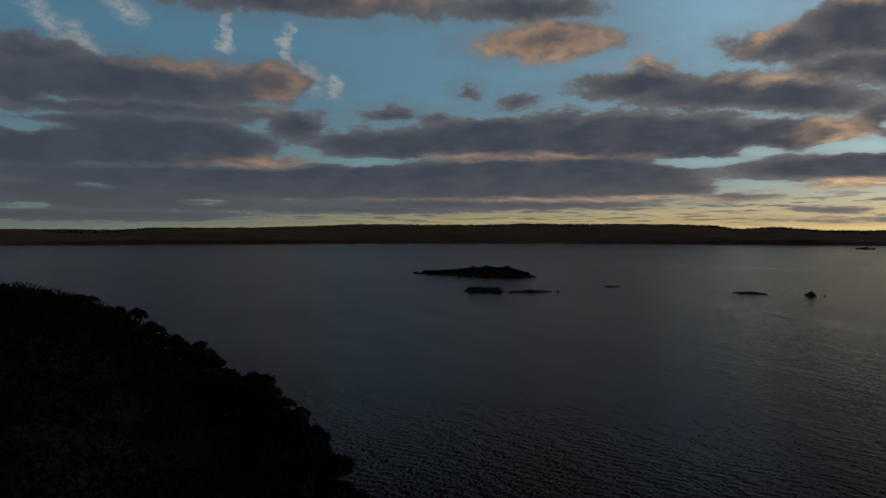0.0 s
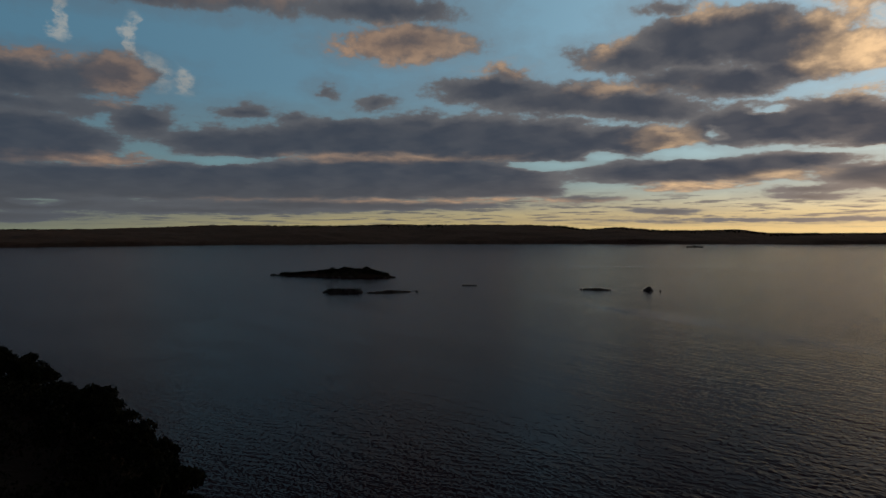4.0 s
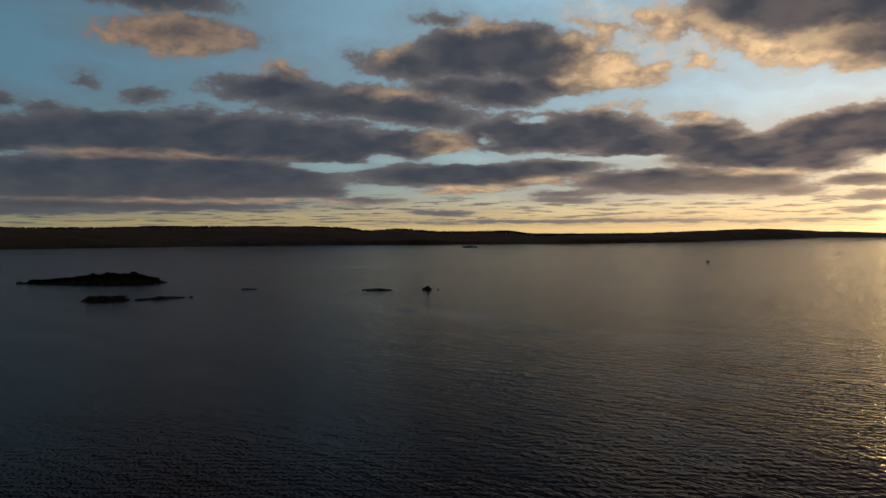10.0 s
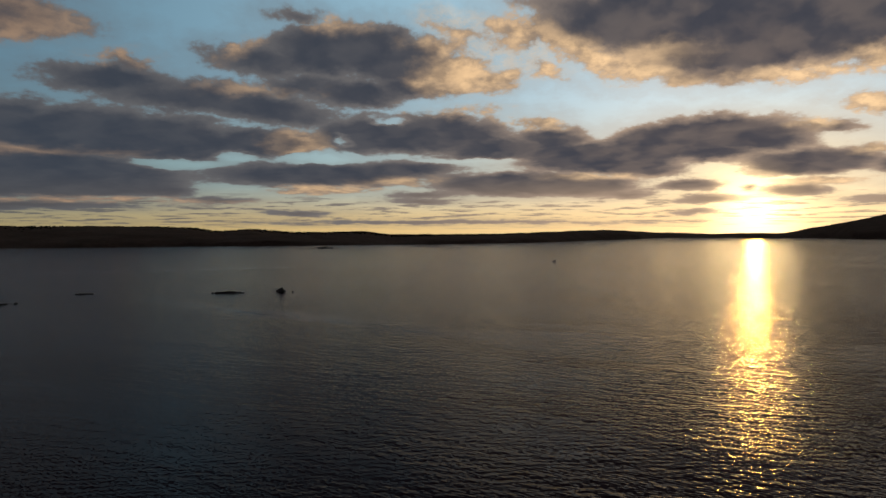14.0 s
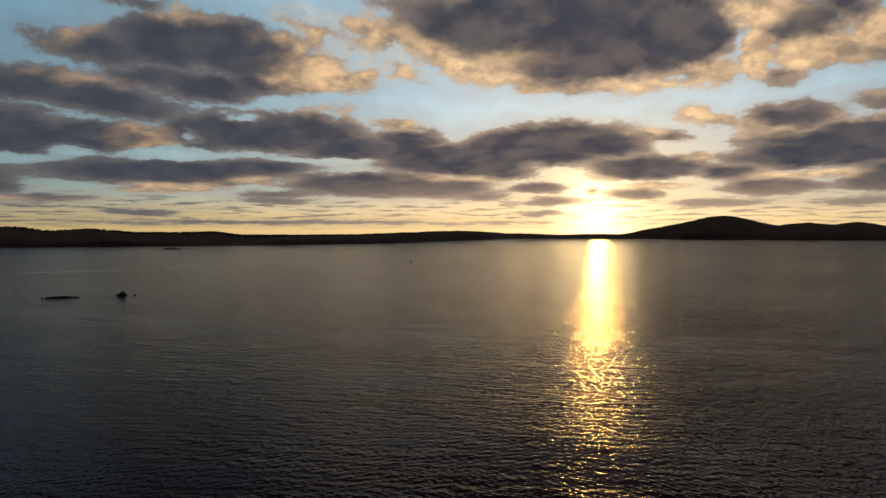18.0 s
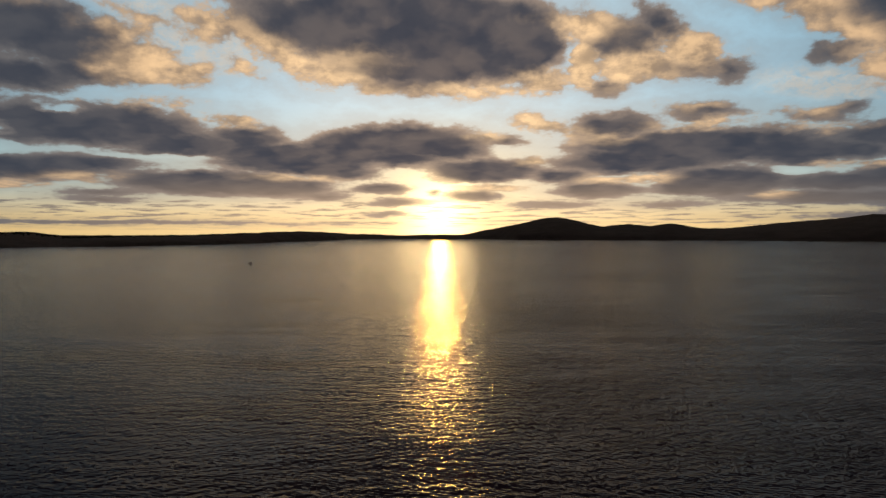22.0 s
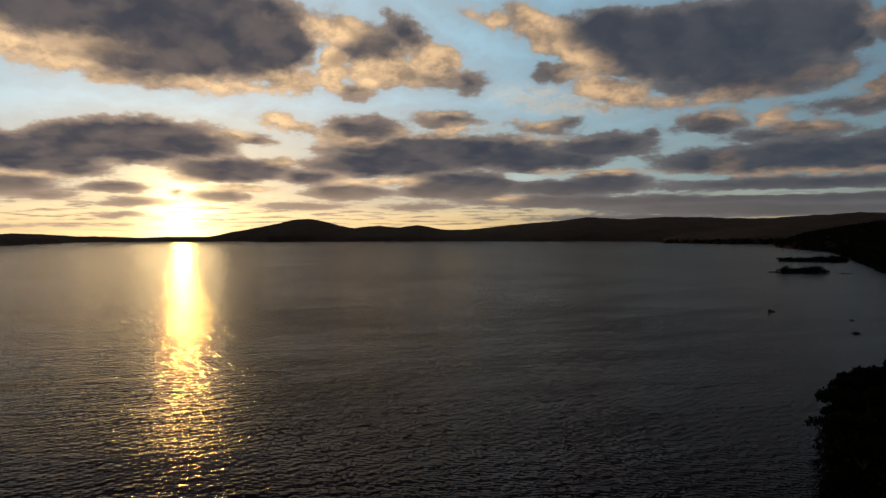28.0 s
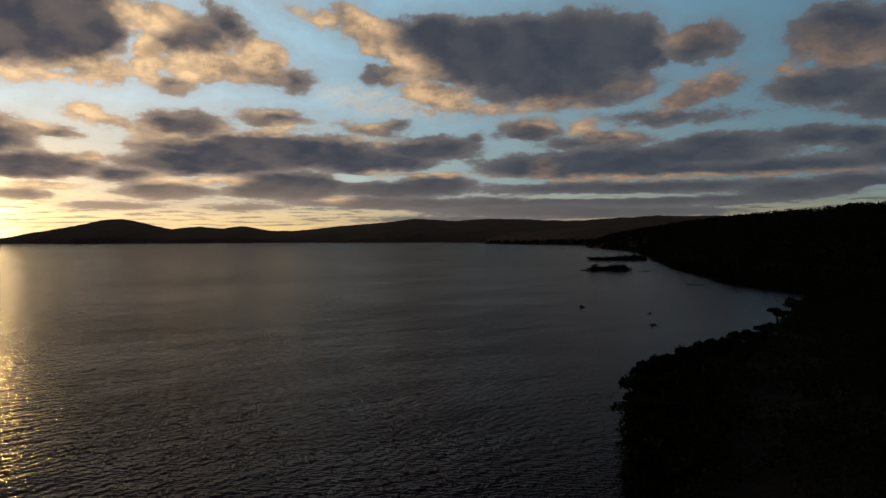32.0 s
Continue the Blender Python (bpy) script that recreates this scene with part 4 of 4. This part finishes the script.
big_island()
islet("bushy_islet", "low islet of dark rock with scrubby bushes", 1.75, 4.85, 333, 332, 10, 2.2, 2.1, 31, 0.85)
islet("rock_islet", "long low flat islet of dark rock", 5.15, 8.7, 329, 336, 11, 1.8, 1.0, 32, 0.7)
islet("rock_islet", "long low flat islet of dark rock", 8.95, 9.25, 337, 337, 1, 0.6, 0.5, 33)
islet("rock_islet", "small flat rock barely above the water", 12.6, 14.0, 376, 374, 5, 0.8, 0.6, 34)
islet("rock_islet", "row of low dark rocks in the lake", 21.9, 24.4, 357, 356, 16, 1.0, 1.2, 35, 0.5)
islet("rock_islet", "steep dark rock standing out of the lake", 26.85, 27.5, 358, 358, 4, 1.2, 1.6, 36, 1.3, taper=0.4)
islet("rock_islet", "single small rock beside a steep rock", 27.95, 28.1, 356, 356, 1, 0.5, 0.45, 37)
islet("far_islet", "low dark islet near the far shore", 29.85, 31.05, 1418, 1418, 7, 5.0, 4.0, 38)
islet("wooded_islet", "low rocky islet with trees in a bay", 107.5, 111.4, 592, 588, 9, 2.0, 1.8, 39)
islet("wooded_islet", "low rocky spit with trees beside a wooded shore", 108.0, 112.0, 842, 850, 9, 3.0, 2.0, 40)
islet("rock_islet", "flat dark rock in a bay", 111.9, 113.0, 585, 585, 3, 1.0, 0.6, 41)
islet("rock_islet", "flat dark rock in a bay", 115.3, 117.0, 432, 428, 5, 0.8, 0.7, 42)
islet("rock_islet", "pair of small dark rocks in a bay", 107.6, 108.1, 290, 288, 1, 0.7, 0.8, 43)
islet("rock_islet", "small dark rock in a bay", 112.75, 113.1, 271, 270, 1, 0.5, 0.4, 44)
islet("rock_islet", "small dark rock in a bay", 112.9, 113.5, 236, 234, 1, 0.6, 0.5, 45)
for az, r, size in ((108.2, 592, 0.7), (108.5, 592, 0.95), (108.75, 592, 1.1), (109.0, 590, 1.0), (109.3, 590, 0.8), (109.6, 590, 0.95), (109.85, 590, 1.1), (110.1, 590, 1.2), (110.35, 589, 1.3), (110.6, 589, 1.2), (110.8, 589, 0.9), (111.15, 588, 0.85), (111.35, 588, 0.7), (109.5, 594, 0.9)):
    p = along(az, r)
    plant(LOW, p.x, p.y, -0.7, size * 1.75, "trees on the islets", "dark evergreen tree on a rocky islet in a bay")
for k in range(22):
    p = along(108.3 + k * 0.17 + rng.normal(0, 0.05), 845)
    plant(LOW, p.x, p.y, -0.8, rng.uniform(1.3, 2.2), "trees on the islets", "dark evergreen tree on a rocky spit beside a wooded shore")


clump_az, clump_tall = [], []
for az, spread_az, tall, count in ((108.66, 0.16, 4.6, 14), (109.25, 0.2, 2.6, 10), (109.75, 0.2, 3.6, 14), (110.5, 0.2, 5.0, 18), (111.2, 0.14, 2.6, 8)):
    clump_az += list(rng.normal(az, spread_az, count))
    clump_tall += [tall] * count
islet_spots = np.array([tuple(along(a, 590 + rng.normal(0, 1.5), 0.3)) for a in clump_az])
bush_cover("islet_bushes", "clumps of dark bushes on a rocky islet", islet_spots, np.array(clump_tall), 70, 0.45)
spit_az = rng.uniform(108.3, 112.5, 220)
spit_spots = np.array([tuple(along(a, 846 + rng.normal(0, 3), 0.3)) for a in spit_az])
bush_cover("spit_bushes", "dark bushes along a rocky spit that meets a wooded shore", spit_spots, 1.6 + 0.9 * (spit_az - 108.3), 60, 0.6)


def twigs(az, r, seed, tall):
    """A bare leggy shrub."""
    gen = np.random.default_rng(seed)
    top = new("bare_shrub")
    p = along(az, r)
    top.location = (p.x, p.y, 1.3)
    for k in range(5):
        a, s = gen.uniform(0, 6.28), gen.uniform(0.3, 0.7)
        v, f = tube([(0, 0, -0.2), (math.cos(a) * s * 0.5, math.sin(a) * s * 0.5, tall * 0.5), (math.cos(a) * s * 1.3, math.sin(a) * s * 1.3, tall * gen.uniform(0.8, 1.1))], [0.06, 0.045, 0.02], 5)
        part_of("stem", mesh_of("stem", v, f, BARK, True), top)
    tagged(top, "leggy shrub on a low rock islet", "shrub", "shrubs on the rock islet")


for k, az in enumerate((2.1, 2.45, 2.9, 3.3, 3.7, 4.1, 4.5)):
    twigs(az, 332.5, 60 + k, 1.9)
gen = np.random.default_rng(77)
spots = [tuple(along(a, 332.5 + gen.normal(0, 1.8), 1.2)) for a in gen.uniform(2.0, 4.7, 60)]
bush_cover("islet_scrub", "low scrub on a rock islet", np.array(spots), 0.9, 40, 0.2)

# ---- motor boat and its wake ----
PAINT, g, b = material("boat_paint", 0.35)
b.inputs["Base Color"].default_value = (0.10, 0.11, 0.12, 1)
GLASS, g, b = material("dark_glass", 0.05)
b.inputs["Base Color"].default_value = (0.01, 0.012, 0.014, 1)
FOAM, g, b = material("wake_water", 0.12)
fo = g.noise(g.node("ShaderNodeTexCoord").outputs["Object"], 1.2, 4.0).outputs["Fac"]
g.plug(b.inputs["Base Color"], g.mix(g.step(fo, 0.45, 0.65), (0.05, 0.05, 0.055), (0.38, 0.38, 0.38)))


def box(sx, sy, sz, mat, bevel=0.06):
    bm = bmesh.new()
    bmesh.ops.create_cube(bm, size=1.0)
    bmesh.ops.scale(bm, vec=(sx, sy, sz), verts=bm.verts)
    bmesh.ops.bevel(bm, geom=bm.edges[:], offset=bevel, segments=2, affect="EDGES", profile=0.6)
    me = bpy.data.meshes.new("part")
    bm.to_mesh(me)
    bm.free()
    me.materials.append(mat)
    return me


def motor_boat():
    top = new("motor_boat")
    rows, verts, faces = 9, [], []
    for i in range(rows):
        t = i / (rows - 1)
        half = 1.05 * (1 - t ** 2.6) + 0.03
        deck_z = 0.85 + 0.35 * t * t
        for y, z in ((-half, deck_z), (-half * 0.85, 0.15), (0, -0.25 + 0.35 * t ** 3), (half * 0.85, 0.15), (half, deck_z), (half * 0.85, deck_z - 0.12), (-half * 0.85, deck_z - 0.12)):
            verts.append((-2.9 + 5.8 * t, y, z))
    for i in range(rows - 1):
        for k in range(7):
            faces.append((i * 7 + k, i * 7 + (k + 1) % 7, (i + 1) * 7 + (k + 1) % 7, (i + 1) * 7 + k))
    part_of("hull", mesh_of("hull", verts, faces, PAINT, True), top)
    cab = part_of("cabin", box(1.9, 1.5, 1.2, PAINT, 0.12), top, at=pose(0.5, 0, 1.4))
    part_of("windscreen", box(0.05, 1.3, 0.5, GLASS, 0.01), cab, "dark glass windscreen", pose(0.96, 0, 0.2, 0, -14, 0))
    part_of("roof", box(2.2, 1.7, 0.1, PAINT, 0.03), cab, at=pose(-0.1, 0, 0.66))
    part_of("outboard_motor", box(0.5, 0.4, 0.9, GLASS, 0.1), top, "black outboard motor", pose(-3.05, 0, 0.9))
    return top


boat_at, wake_to = along(48.6, 735), along(10.4, 591)
boat = motor_boat()
course = boat_at - wake_to
boat.matrix_basis = Matrix.Translation((boat_at.x, boat_at.y, -0.05)) @ Matrix.Rotation(math.atan2(course.y, course.x), 4, "Z") @ Matrix.Diagonal((0.68, 0.68, 0.68, 1))
tagged(boat, "small dark motor boat under way on the lake", "boat")
# the wake: two low ridges of broken water that spread and sink behind the boat
u, w = np.meshgrid(np.linspace(0, 1, 500), np.linspace(-1, 1, 9), indexing="ij")
d, nrm = course.normalized(), Vector((-course.y, course.x, 0)).normalized()
side_of = w * (1.3 + 3.6 * u ** 0.6) + 0.5 * np.sin(u * 90)
base = course.length * (1 - u) - 3.0
wx, wy = wake_to.x + d.x * base + nrm.x * side_of, wake_to.y + d.y * base + nrm.y * side_of
wz = 0.03 + 0.10 * (1 - u) ** 0.5 * np.abs(np.sin(w * 2.6)) * (0.6 + 0.4 * np.sin(u * 300))
tagged(sheet("wake", wx, wy, wz, False, FOAM), "long pale wake behind a motor boat", "wake", kind="structure")
